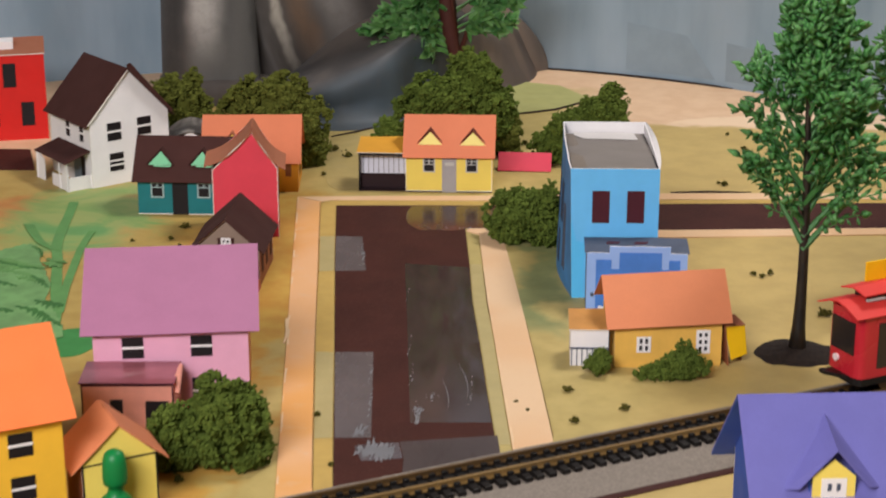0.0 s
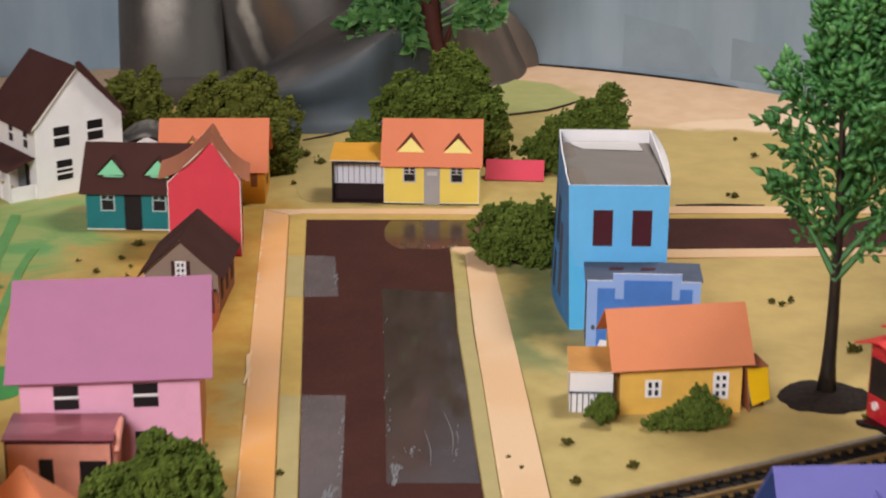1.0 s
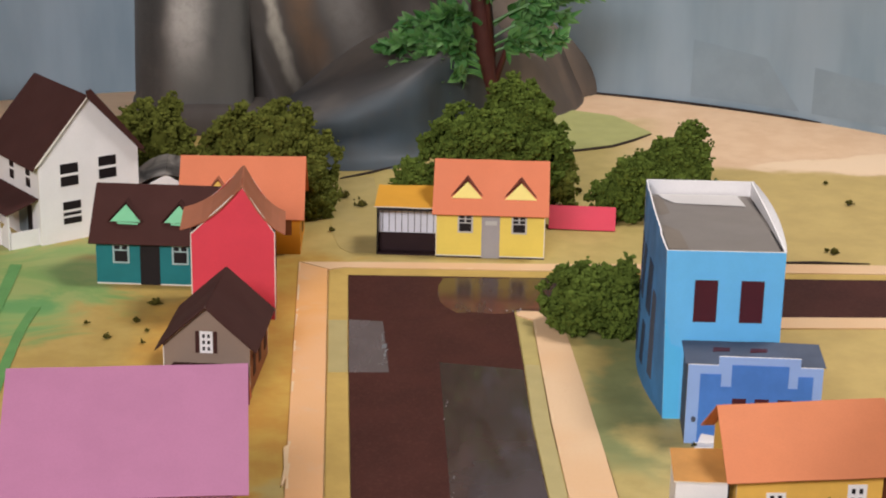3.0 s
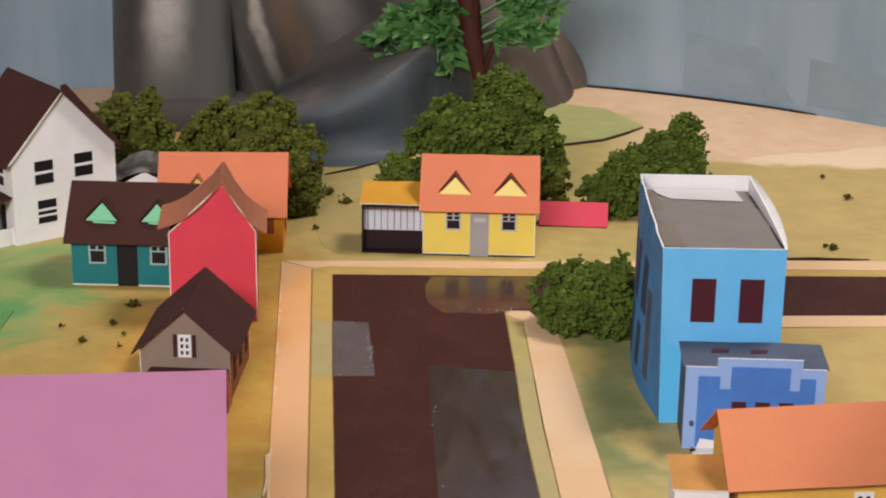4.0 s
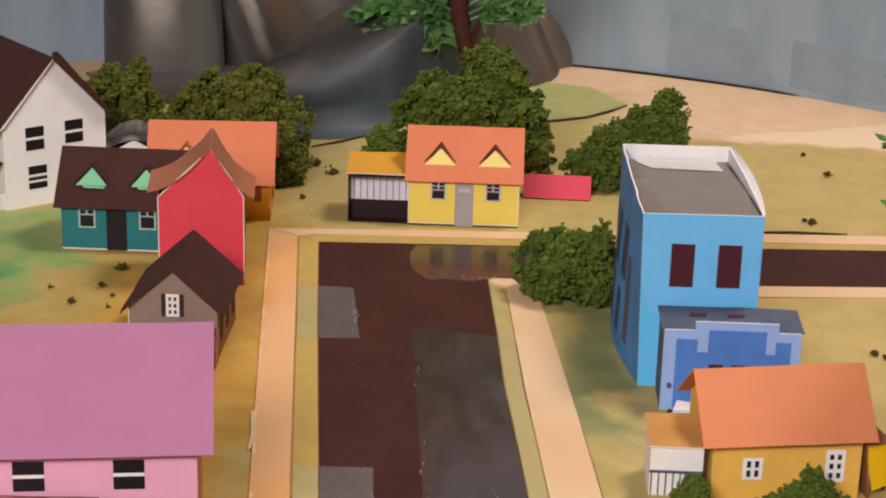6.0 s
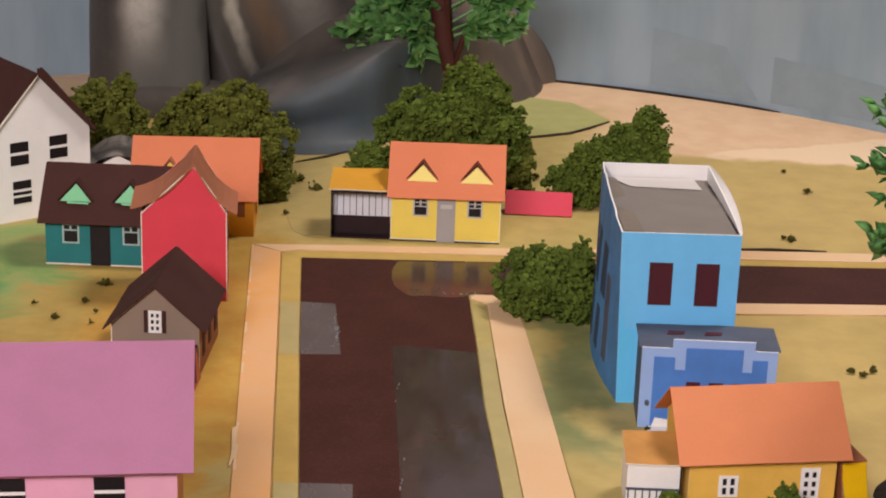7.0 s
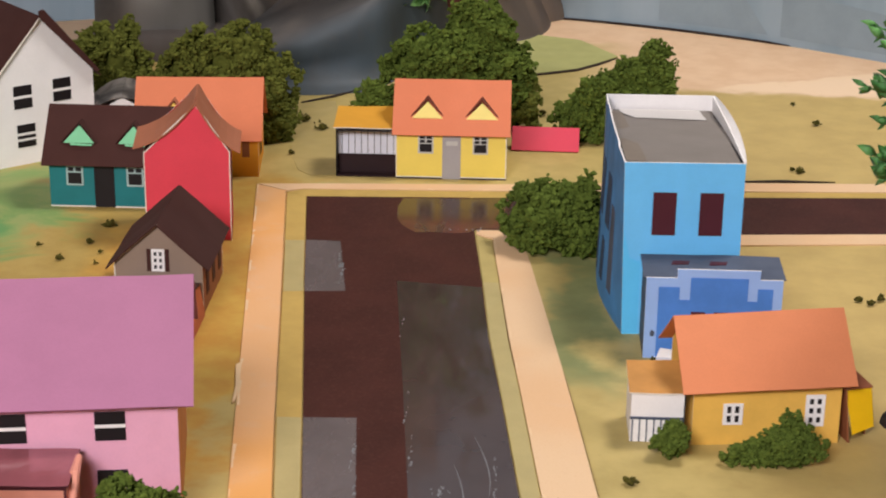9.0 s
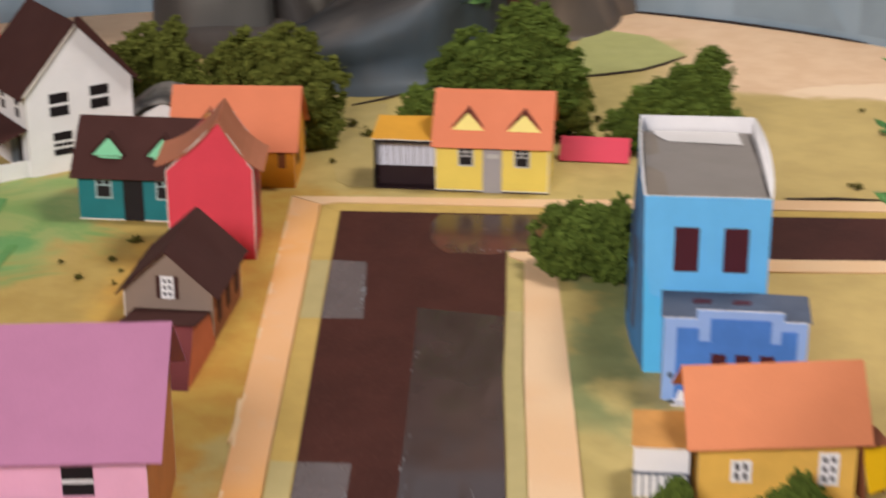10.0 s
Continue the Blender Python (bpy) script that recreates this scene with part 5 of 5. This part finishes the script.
bush(174, 102, 32, 20, 78, 8, M_foam2, "upright dark green foam bush behind the blue block", 1.2, 16)
bush(104, -130, 36, 24, 50, 9, M_foam2, "dark green foam bush beside the blue block", 1.2, 14)
bush(120, -136, 17, 16, 64, 14, M_foam2, "upright dark green foam bush against the blue block", 1.2, 9)
bush(-69, -556, 30, 24, 61, 10, M_foam2, "large dark green foam bush before the pink house", 0.85, 12)
bush(-98, -562, 21, 18, 36, 15, M_foam2, "low dark green foam bush before the annexe", 0.85, 9)
bush(153.5, -412, 11.5, 8, 21, 11, M_foam2, "small foam bush at the white porch", 0.7, 8)
bush(203, -417, 27, 9, 19, 12, M_foam2, "low foam hedge before the amber house", 0.7, 13)
bush(207, -415, 10, 7, 27, 13, M_foam2, "upright foam bush before the amber house", 0.7, 7)


def moss():
    spots = [(-209, -151, 2.2), (-179, -144, 3), (-169, -161, 2.2), (-168, -180, 1.8), (-191, -174, 3), (-173, -113, 5), (-77, 48, 3), (-76, 131, 5), (-61, 110, 7),
             (274, 34, 2.5), (279, 31, 4), (309, 150, 3.5), (299, 204, 2.5), (277, -210, 3), (283, -215, 3), (103, 161, 4), (153, -302, 2.2), (136, -492, 4), (168, -471, 4),
             (133, -443, 4), (107, -476, 2), (100, -463, 1.6), (-7, -562, 2.5), (-23, -490, 3), (-92, -586, 3.5), (317, -296, 6), (308, -401, 5), (290, -208, 3)]
    rng = np.random.default_rng(77)
    for x, y, r in spots:
        n = int(14 + r * 9)
        c = rng.standard_normal((n, 3)) * np.array([r * 0.3, r * 0.28, r * 0.3])
        c[:, 2] = np.abs(c[:, 2]) + 0.3
        v, f = clumps(rng, c, rng.uniform(0.4, 0.9, n) * min(1.3, 0.35 * r))
        v[:, 2] = np.maximum(v[:, 2], 0.1)
        ob = new("moss_tuft", from_np("moss_tuft", v, f, M_tuft))
        ob.matrix_world = pose(x * MM, y * MM, 0.0008)
        tagged(ob, "crumb of dry olive moss on the painted board", "moss", "moss crumbs")


moss()

LEAF_V = np.array([(0, 0, 0), (0.24, 0.2, 0.03), (0.30, 0.46, 0.05), (0.17, 0.78, 0.03), (0, 1.05, -0.04), (-0.17, 0.78, 0.03), (-0.30, 0.46, 0.05), (-0.24, 0.2, 0.03), (0, 0.5, 0.02), (0, 0.5, -0.03)])
LEAF_F = np.array([(i, (i + 1) % 8, 8) for i in range(8)] + [((i + 1) % 8, i, 9) for i in range(8)])


def leaves(rng, base, way, size, slim=1.0, fat=0.0):
    """Pointed plastic leaves at base points, along ways."""
    n = len(base)
    y = way / np.linalg.norm(way, axis=1)[:, None]
    a = np.cross(y, rng.standard_normal((n, 3)))
    a /= np.linalg.norm(a, axis=1)[:, None]
    b = np.cross(a, y)
    shape = LEAF_V.copy()
    shape[8, 2] += fat
    shape[9, 2] -= fat
    loc = shape[None] * size[:, None, None]
    v = base[:, None] + loc[..., 0:1] * slim * a[:, None] + loc[..., 1:2] * y[:, None] + loc[..., 2:3] * b[:, None]
    f = LEAF_F[None] + 10 * np.arange(n)[:, None, None]
    return v.reshape(-1, 3), f.reshape(-1, 3)


def plastic_tree(x, y, height, crown0, spread, lean, seed, label, base_r, n_limb=34, fill=4):
    rng = np.random.default_rng(seed)
    tr = root("model_tree", x, y, 0, label, "tree", group="model trees")
    bm = bm_new()
    pts, rad = [], []
    for i in range(13):
        f = i / 12
        pts.append((lean * f + 1.6 * math.sin(f * 5), 1.2 * math.sin(f * 4 + 1), height * 0.95 * f))
        rad.append(3.7 * (1 - f) ** 0.9 + 0.7 + 2.2 * math.exp(-f * 20))
    tube(bm, pts, rad, 10)
    for v in bm.verts:
        v.co += Vector((v.co.x, v.co.y, 0)).normalized() * 0.5 * noise.noise(v.co * 0.35)
    part("trunk", bm, M_bark, tr, "black-brown ribbed plastic trunk", smooth=True)
    bm = bm_new()
    ring = []
    for k in range(28):
        a = 6.2832 * k / 28
        r = base_r * (1 + 0.16 * noise.noise(Vector((math.cos(a) * 2, math.sin(a) * 2, seed))) + rng.uniform(-0.05, 0.05))
        ring.append((r * math.cos(a), r * 0.88 * math.sin(a)))
    lo = [bm.verts.new((p[0], p[1], 0.1)) for p in ring]
    mid = [bm.verts.new((p[0] * 0.9, p[1] * 0.9, 2.2 + rng.uniform(-1.0, 1.0))) for p in ring]
    inn = [bm.verts.new((p[0] * 0.4, p[1] * 0.4, 4.2 + rng.uniform(-1.2, 1.0))) for p in ring]
    top = bm.verts.new((0, 0, 6))
    for r0, r1 in ((lo, mid), (mid, inn)):
        for k in range(28):
            bm.faces.new((r0[k], r0[(k + 1) % 28], r1[(k + 1) % 28], r1[k]))
    for k in range(28):
        bm.faces.new((inn[k], inn[(k + 1) % 28], top))
    part("root_disc", bm, M_soil, tr, "dark flocked base disc", smooth=True)
    B, W, S = [], [], []
    for i in range(n_limb):
        bm = bm_new()
        f = (i + 0.5) / n_limb
        z0 = crown0 + (height - crown0) * 0.86 * f
        a = i * 2.399 + rng.uniform(-0.3, 0.3)
        if math.sin(a) < -0.45 and f < 0.62:
            a += 1.25
        ln = spread * (1.04 if f < 0.6 else 1.1 - 0.62 * f) * rng.uniform(0.82, 1.1)
        if f > 0.62 and math.cos(a) < 0.2:
            ln *= 0.72
        up = 1.25 + 0.25 * f
        ff = z0 / (height * 0.95)
        p0 = np.array([lean * ff, 0, z0])
        dirn = np.array([math.cos(a), math.sin(a) * 0.85, up])
        dirn /= np.linalg.norm(dirn)
        p = [p0 + dirn * ln * 1.25 * s - np.array([0, 0, 0.08 * ln * s * s]) for s in (0, 0.35, 0.7, 1.0)]
        tube(bm, [tuple(q) for q in p], [2.7 - 1.8 * f, 1.6 - 0.6 * f, 0.9, 0.4], 6)
        flatn = np.cross(dirn, np.array([-math.sin(a), math.cos(a), 0.0]) + 0.4 * rng.standard_normal(3))
        flatn /= np.linalg.norm(flatn)
        inpl = np.cross(flatn, dirn)
        for j in range(11):
            s = 0.2 + 0.78 * (j + rng.uniform(0, 0.6)) / 11
            q = p0 + dirn * ln * 1.25 * s - np.array([0, 0, 0.08 * ln * s * s])
            sd = 1 if j % 2 else -1
            tw = dirn * rng.uniform(0.7, 1.1) + sd * inpl * rng.uniform(0.6, 1.0) + flatn * rng.uniform(-0.5, 0.5)
            tw /= np.linalg.norm(tw)
            tl = ln * rng.uniform(0.28, 0.42) * (1.25 - 0.6 * s)
            tube(bm, [tuple(q), tuple(q + tw * tl)], [0.8, 0.45], 4)
            for k in range(fill):
                g = 0.25 + 0.75 * (k + 0.5) / fill
                way = tw * rng.uniform(0.3, 0.8) + (1 if k % 2 else -1) * np.cross(tw, flatn) * rng.uniform(0.5, 1.1) + flatn * rng.uniform(-0.9, 0.9) - np.array([0, 0, rng.uniform(0, 0.4)])
                B.append(q + tw * tl * g + way * 0.8)
                W.append(way)
                S.append(rng.uniform(6, 9.5))
            B.append(q + tw * tl)
            W.append(tw)
            S.append(rng.uniform(8, 10.5))
        for k in range(5):
            B.append(p[3] + rng.standard_normal(3) * 1.2)
            W.append(dirn + 0.5 * rng.standard_normal(3))
            S.append(rng.uniform(8, 10.5))
        part("limb", bm, M_leaf, tr)
    v, fc = leaves(rng, np.array(B), np.array(W), np.array(S), 1.0, 0.14)
    crown = new("crown", from_np("crown", v, fc, M_leaf, True))
    crown.parent = tr
    tagged(crown, "many pointed green plastic leaves")
    return tr


plastic_tree(288, -370, 250, 72, 52, -3, 5, "tall green plastic model tree on a dark round base", 28)
plastic_tree(392, -250, 232, 80, 46, 2, 6, "green plastic model tree beyond the street car", 26)


def frond_tree():
    """A broad-leaved plastic tree before the rock."""
    rng = np.random.default_rng(12)
    tr = root("frond_tree", 34, 320, 0, "plastic tree with dark red trunk and bright fronds", "tree")
    bm = bm_new()
    tube(bm, [(2, 0, 0), (0, 0, 30), (-4, 0, 52), (-9, 1, 76), (-12, 0, 100), (-16, 2, 150), (-14, 0, 210), (-12, 0, 270)], [4.5, 4.2, 6, 8, 9.2, 8, 5, 1.5], 9)
    for a in (0.4, 2.2, 4.1):
        tube(bm, [(-3, 0, 38 + a * 8), (14 * math.cos(a), 10 * math.sin(a), 85 + a * 8), (26 * math.cos(a), 16 * math.sin(a), 118 + a * 8)], [3.4, 2.6, 1.2], 6)
    for v in bm.verts:
        v.co += Vector((1, 0.4, 0)) * 1.2 * noise.noise(v.co * 0.12)
    part("trunk", bm, M_bark2, tr, "dark red-brown twisted trunk", smooth=True)
    B, W, S = [], [], []
    low = [(3.45, 74, 52, 8), (3.75, 66, 60, 10), (3.6, 62, 56, -8), (3.3, 84, 66, 12), (3.9, 60, 54, -10), (3.5, 78, 74, 10), (3.8, 52, 78, 8), (0.1, 70, 82, 22), (-0.35, 64, 76, 12), (0.5, 66, 90, 26), (0.0, 50, 70, 4)]
    low += [(3.0 + 0.1 * k, 38 + 7 * (k % 5), 58 + 6.5 * (k % 7), 14 - 4 * (k % 4)) for k in range(9)]
    high = [(k * 2.399, 92 - 0.9 * k, 96 + 5.4 * k, 30 + (k % 3) * 10) for k in range(34)]
    for k, (ang, ln, z0, dz) in enumerate(low + high):
        d = np.array([math.cos(ang), 0.75 * math.sin(ang), 0])
        pts = [np.array([-9, 0, z0]) + d * ln * s + np.array([0, 0, dz * s + 9 * math.sin(s * 3.0)]) for s in np.linspace(0, 1, 6)]
        bm = bm_new()
        tube(bm, [tuple(p) for p in pts], [1.6, 1.3, 1.1, 0.9, 0.7, 0.3], 5)
        part("limb", bm, M_leaf2, tr)
        for j in range(100):
            s = rng.uniform(0.30, 1.0)
            i = min(4, int(s * 5))
            p = pts[i] + (pts[i + 1] - pts[i]) * (s * 5 - i)
            side = rng.standard_normal(3) * np.array([0.6, 1, 0.8])
            B.append(p)
            W.append(d * 1.0 + side * 0.8)
            S.append(rng.uniform(9, 17))
    v, fc = leaves(rng, np.array(B), np.array(W), np.array(S), 0.95)
    c = new("crown", from_np("crown", v, fc, M_leaf2))
    c.parent = tr
    tagged(c, "bright pointed plastic fronds")


frond_tree()


def lawn_tree():
    """A flat paper cut-out tree on the painted lawn beside the pink house."""
    rng = np.random.default_rng(31)
    tr = root("flat_paper_tree", -247, -300, 0, "flat green paper cut-out tree lying on the painted lawn", "tree")

    def leaf(name, pts, z0, z1, mat, label=""):
        bm = bm_new()
        flat(bm, [(x + 247, y + 300) for x, y in pts], z0, z1)
        part(name, bm, mat, tr, label)

    def limb(pts, w0, w1):
        line = [(p.x, p.y) for p in spline(pts, 5)]
        n = len(line) - 1
        half = [(w0 + (w1 - w0) * i / n) * 0.5 * (1 + 0.12 * noise.noise(Vector((i * 0.6, w0, 3)))) for i in range(n + 1)]
        return [(x - h, y) for (x, y), h in zip(line, half)] + [(x + h, y) for (x, y), h in zip(line, half)][::-1]

    def tuft(pts, w):
        """A ragged band of pointed leaves hanging along a line."""
        up, low = [], []
        line = [(p.x, p.y) for p in spline(pts, 7)]
        for i, (x, y) in enumerate(line):
            k = math.sin(math.pi * (i + 0.7) / (len(line) + 0.4))
            up.append((x, y + w * k * rng.uniform(0.3, 1.1)))
            low.append((x + rng.uniform(-1, 1), y - w * k * (rng.uniform(1.2, 2.4) if i % 2 else rng.uniform(0.1, 0.6))))
        return up + low[::-1]

    pale = paper("pale_leaf_paper", "#6f9a60", 0.3)
    mid = paper("mid_leaf_paper", "#628f52", 0.25)
    deep = paper("deep_leaf_paper", "#3f6f38", 0.25)
    stem = paper("stem_green_paper", "#5f9052", 0.2)
    leaf("root_patch", [(-206 + 21 * math.cos(q) * (1 + 0.1 * math.sin(3 * q)), -372 + 27 * math.sin(q)) for q in [6.2832 * k / 26 for k in range(26)]], 0.1, 0.5, paper("deep_green_paint", "#3f8244", 0.2), "deep green painted oval at the stem")
    leaf("stem", limb([(-224, -345), (-234, -298), (-246, -249), (-258, -197), (-267, -162), (-273, -118), (-276, -87), (-281, -45)], 9, 8), 0.55, 0.75, stem)
    leaf("stem", limb([(-228, -315), (-235, -267), (-241, -216), (-246, -165), (-247, -125)], 7, 6), 0.55, 0.87, stem)
    leaf("stem", limb([(-264, -176), (-280, -158), (-292, -135), (-303, -110)], 6, 9), 0.55, 0.99, stem)
    rim = [(-350, -176), (-327, -172), (-308, -178), (-296, -166), (-284, -164), (-276, -184), (-264, -221), (-251, -249), (-244, -286), (-233, -312), (-221, -337), (-214, -362), (-226, -384), (-250, -404), (-300, -420), (-356, -330)]
    edge = [(p.x + rng.uniform(-1.6, 1.6), p.y + (2.2 if i % 2 else -2.2)) for i, p in enumerate(spline(rim, 4))]
    leaf("crown", edge, 1.02, 1.3, pale, "pale green leafy paper crown")
    z = 1.32
    for pts, w in (([(-310, -204), (-290, -212), (-276, -218), (-262, -222)], 5), ([(-268, -238), (-258, -249), (-247, -265)], 5), ([(-263, -304), (-245, -314), (-233, -327), (-217, -345)], 6),
                   ([(-252, -292), (-239, -298), (-227, -301)], 6), ([(-280, -309), (-260, -316)], 4), ([(-285, -168), (-276, -178), (-270, -194)], 4), ([(-300, -250), (-286, -254), (-272, -262)], 3)):
        leaf("leaf_mark", tuft(pts, w), 1.28, z, deep)
        z += 0.04
    for k in range(16):
        x, y = rng.uniform(-325, -255), rng.uniform(-350, -185)
        if x < -262 - (y + 220) * -0.25:
            leaf("leaf_mark", tuft([(x, y), (x + 9, y - 3), (x + rng.uniform(14, 22), y - 8)], 4), 1.28, z, mid)
            z += 0.02


lawn_tree()

# ---------------------------------------------------------------- railway
TR_ANG = 28.2


def track():
    # local x along the line, y from the far edge (0) towards the viewer (negative)
    t = root("railway_track", 162, -508, TR_ANG, "model railway track with black ties on a grey gravel bed", "track")
    bm = bm_new()
    pts_f, pts_n = [], []
    for i in range(61):
        x = -420 + i * 15
        pts_f.append((x, 4.5 + 0.8 * noise.noise(Vector((i * 0.9, 0, 0)))))
        pts_n.append((x, -71 + 2.2 * noise.noise(Vector((i * 0.5, 4, 0)))))
    flat(bm, pts_f + pts_n[::-1], 0.1, 1.4)
    part("gravel_bed", bm, M_gravel, t, "grey speckled gravel bed")
    bm = bm_new()
    flat(bm, [(x, y + 0.6) for x, y in pts_n] + [(x, y - 5.5) for x, y in pts_n][::-1], 0.05, 1.0)
    part("bed_border", bm, M_brown, t, "dark brown painted border")
    bm = bm_new()
    flat(bm, [(-420, -3), (480, -3), (480, -31), (-420, -31)], 1.3, 3.2)
    part("track_base", bm, M_tie, t, "black plastic track base")
    me = None
    for i in range(108):
        x = -410 + i * 8.2
        if me is None:
            bm = bm_new()
            box(bm, -2.4, -38.5, 1.3, 2.4, -3, 4.2)
            for yr in (-11.5, -28.0):
                for y0, y1 in ((yr - 3.4, yr - 1.2), (yr + 1.2, yr + 3.4)):
                    box(bm, -1.8, y0, 4.0, 1.8, y1, 6.6)
            me = finish(bm, M_tie, "tie", 0.3)
        ob = new("tie", me)
        ob.parent = t
        ob.matrix_local = pose((x + random.uniform(-0.3, 0.3)) * MM, 0, 0, 0, 0, random.uniform(-1, 1))
    for y, mat, nm in ((-11.5, M_railold, "rail"), (-28.0, M_railtop, "rail")):
        bm = bm_new()
        prof = [(-1.9, 4.2), (1.9, 4.2), (1.9, 4.7), (0.5, 5.0), (0.5, 6.9), (1.1, 7.3), (1.1, 8.2), (-1.1, 8.2), (-1.1, 7.3), (-0.5, 6.9), (-0.5, 5.0), (-1.9, 4.7)]
        a = [bm.verts.new((-420, y + p, z)) for p, z in prof]
        b = [bm.verts.new((480, y + p, z)) for p, z in prof]
        for k in range(len(prof)):
            bm.faces.new((a[k], a[(k + 1) % 12], b[(k + 1) % 12], b[k]))
        bm.faces.new(a[::-1])
        bm.faces.new(b)
        part(nm, bm, mat, t)


def street_car():
    t = new("street_car")
    t.matrix_world = pose(0.162, -0.508, 0, 0, 0, TR_ANG) @ pose(0.150, -0.0198, 0.0185)
    tagged(t, "red model street car with yellow sign boards on the track", "street car")
    L, W, H0, H1 = 130, 33, 3, 46
    bm = bm_new()
    out = []
    for s in range(9):
        a = math.pi / 2 + math.pi * s / 8
        out.append((5 + 6 * math.cos(a), W / 2 * math.sin(a) if abs(math.sin(a)) > 0.99 else (W / 2) * math.copysign(abs(math.sin(a)) ** 0.35, math.sin(a))))
    pts = [(x, y) for x, y in out] + [(L, -W / 2), (L, W / 2)]
    flat(bm, pts, H0, H1)
    body = part("body", bm, M_trolley, t, "glossy red body", bevel=0.5)
    bm = bm_new()
    flat(bm, [(x * 0.97 + 1, y * 0.92) for x, y in pts], -2.0, 3.2)
    part("underframe", bm, M_tie, t)
    for x in (28, 52, 92, 114):
        for y in (-9.3, 7.3):
            bm = bm_new()
            tube(bm, [(x, y, -4.4), (x, y + 2, -4.4)], [5.8, 5.8], 16)
            part("wheel", bm, M_railold, t)
    # front screen and headlamp
    bm = bm_new()
    box(bm, -1.5, -11, 18, -0.6, 11, 39)
    part("front_window", bm, M_glassdark, body)
    bm = bm_new()
    tube(bm, [(-2.4, 5, 12), (-0.6, 5, 12)], [2.4, 2.4], 14)
    part("headlamp", bm, M_lamp, body, "round white headlamp")
    bm = bm_new()
    flat(bm, [(-16, -2.5), (-1, -8), (-1, 8), (-16, 2.5)], 1.2, 3.6)
    for v in bm.verts:
        if v.co.x < -10:
            v.co.z += 4
    part("fender", bm, M_tie, t)
    for y, s in ((-W / 2, -1), (W / 2, 1)):
        for x0, x1, z0, nm in ((13, 24, 9, "door_pane"), (33, 52, 14, "side_window"), (58, 77, 14, "side_window"), (83, 102, 14, "side_window"), (108, 122, 9, "door_pane")):
            bm = bm_new()
            box(bm, x0, y + (-0.4 if s < 0 else -0.1), z0, x1, y + (0.1 if s < 0 else 0.4), 39)
            p = part(nm, bm, M_glassdark, body)
            if nm == "side_window":
                for a, b in ((x0, x0 + 8), (x1, x1 - 8)):
                    bm = bm_new()
                    o = y + s * 0.4
                    quad_prism(bm, [Vector((a, o, z0)), Vector((b - math.copysign(1.5, b - a), o, z0)), Vector((b, o, z0 + 9)), Vector((a + math.copysign(2, b - a), o, z0 + 19))], Vector((0, s * 0.3, 0)), 0)
                    part("curtain", bm, M_golden, p)
    # roofs
    bm = bm_new()
    strip(bm, [(-W / 2 - 3.5, 44.5), (-W / 4, 49), (0, 51), (W / 4, 49), (W / 2 + 3.5, 44.5)], 1.0, -7, L + 5, "x", 12, 1.2, 3)
    part("roof_panel", bm, [M_trolleyroof, M_trolleyroof], t, "red card roof")
    bm = bm_new()
    box(bm, 12, -8, 49, L - 8, 8, 56)
    cl = part("clerestory", bm, M_brown, t)
    bm = bm_new()
    strip(bm, [(-12, 55.6), (0, 58.5), (12, 55.6)], 0.9, 4, L, "x", 10, 1.4, 6)
    part("clerestory_roof", bm, [M_trolleyroof, M_trolleyroof], cl)
    bm = bm_new()
    box(bm, 8, -9.6, 51.5, 22, -8.2, 53)
    part("clerestory_trim", bm, M_frame, cl)
    for y, x0 in ((-9, 38), (9, 20)):
        bm = bm_new()
        box(bm, x0, y - 0.6, 57.5, x0 + 84, y + 0.6, 70)
        sg = part("sign_board", bm, M_golden, t, "yellow card sign board")
        if y < 0:
            cu = bpy.data.curves.new("lettering", "FONT")
            cu.body, cu.size, cu.extrude = "NEW", 0.0105, 0.00015
            txt = new("lettering_curve", cu)
            dg = bpy.context.evaluated_depsgraph_get()
            me = bpy.data.meshes.new_from_object(txt.evaluated_get(dg))
            bpy.data.objects.remove(txt)
            me.materials.clear()
            me.materials.append(M_black)
            w = new("lettering", me)
            w.parent = sg
            w.matrix_local = pose((x0 + 16) * MM, (y - 0.75) * MM, 0.0600, 90, 0, 0)


track()
street_car()
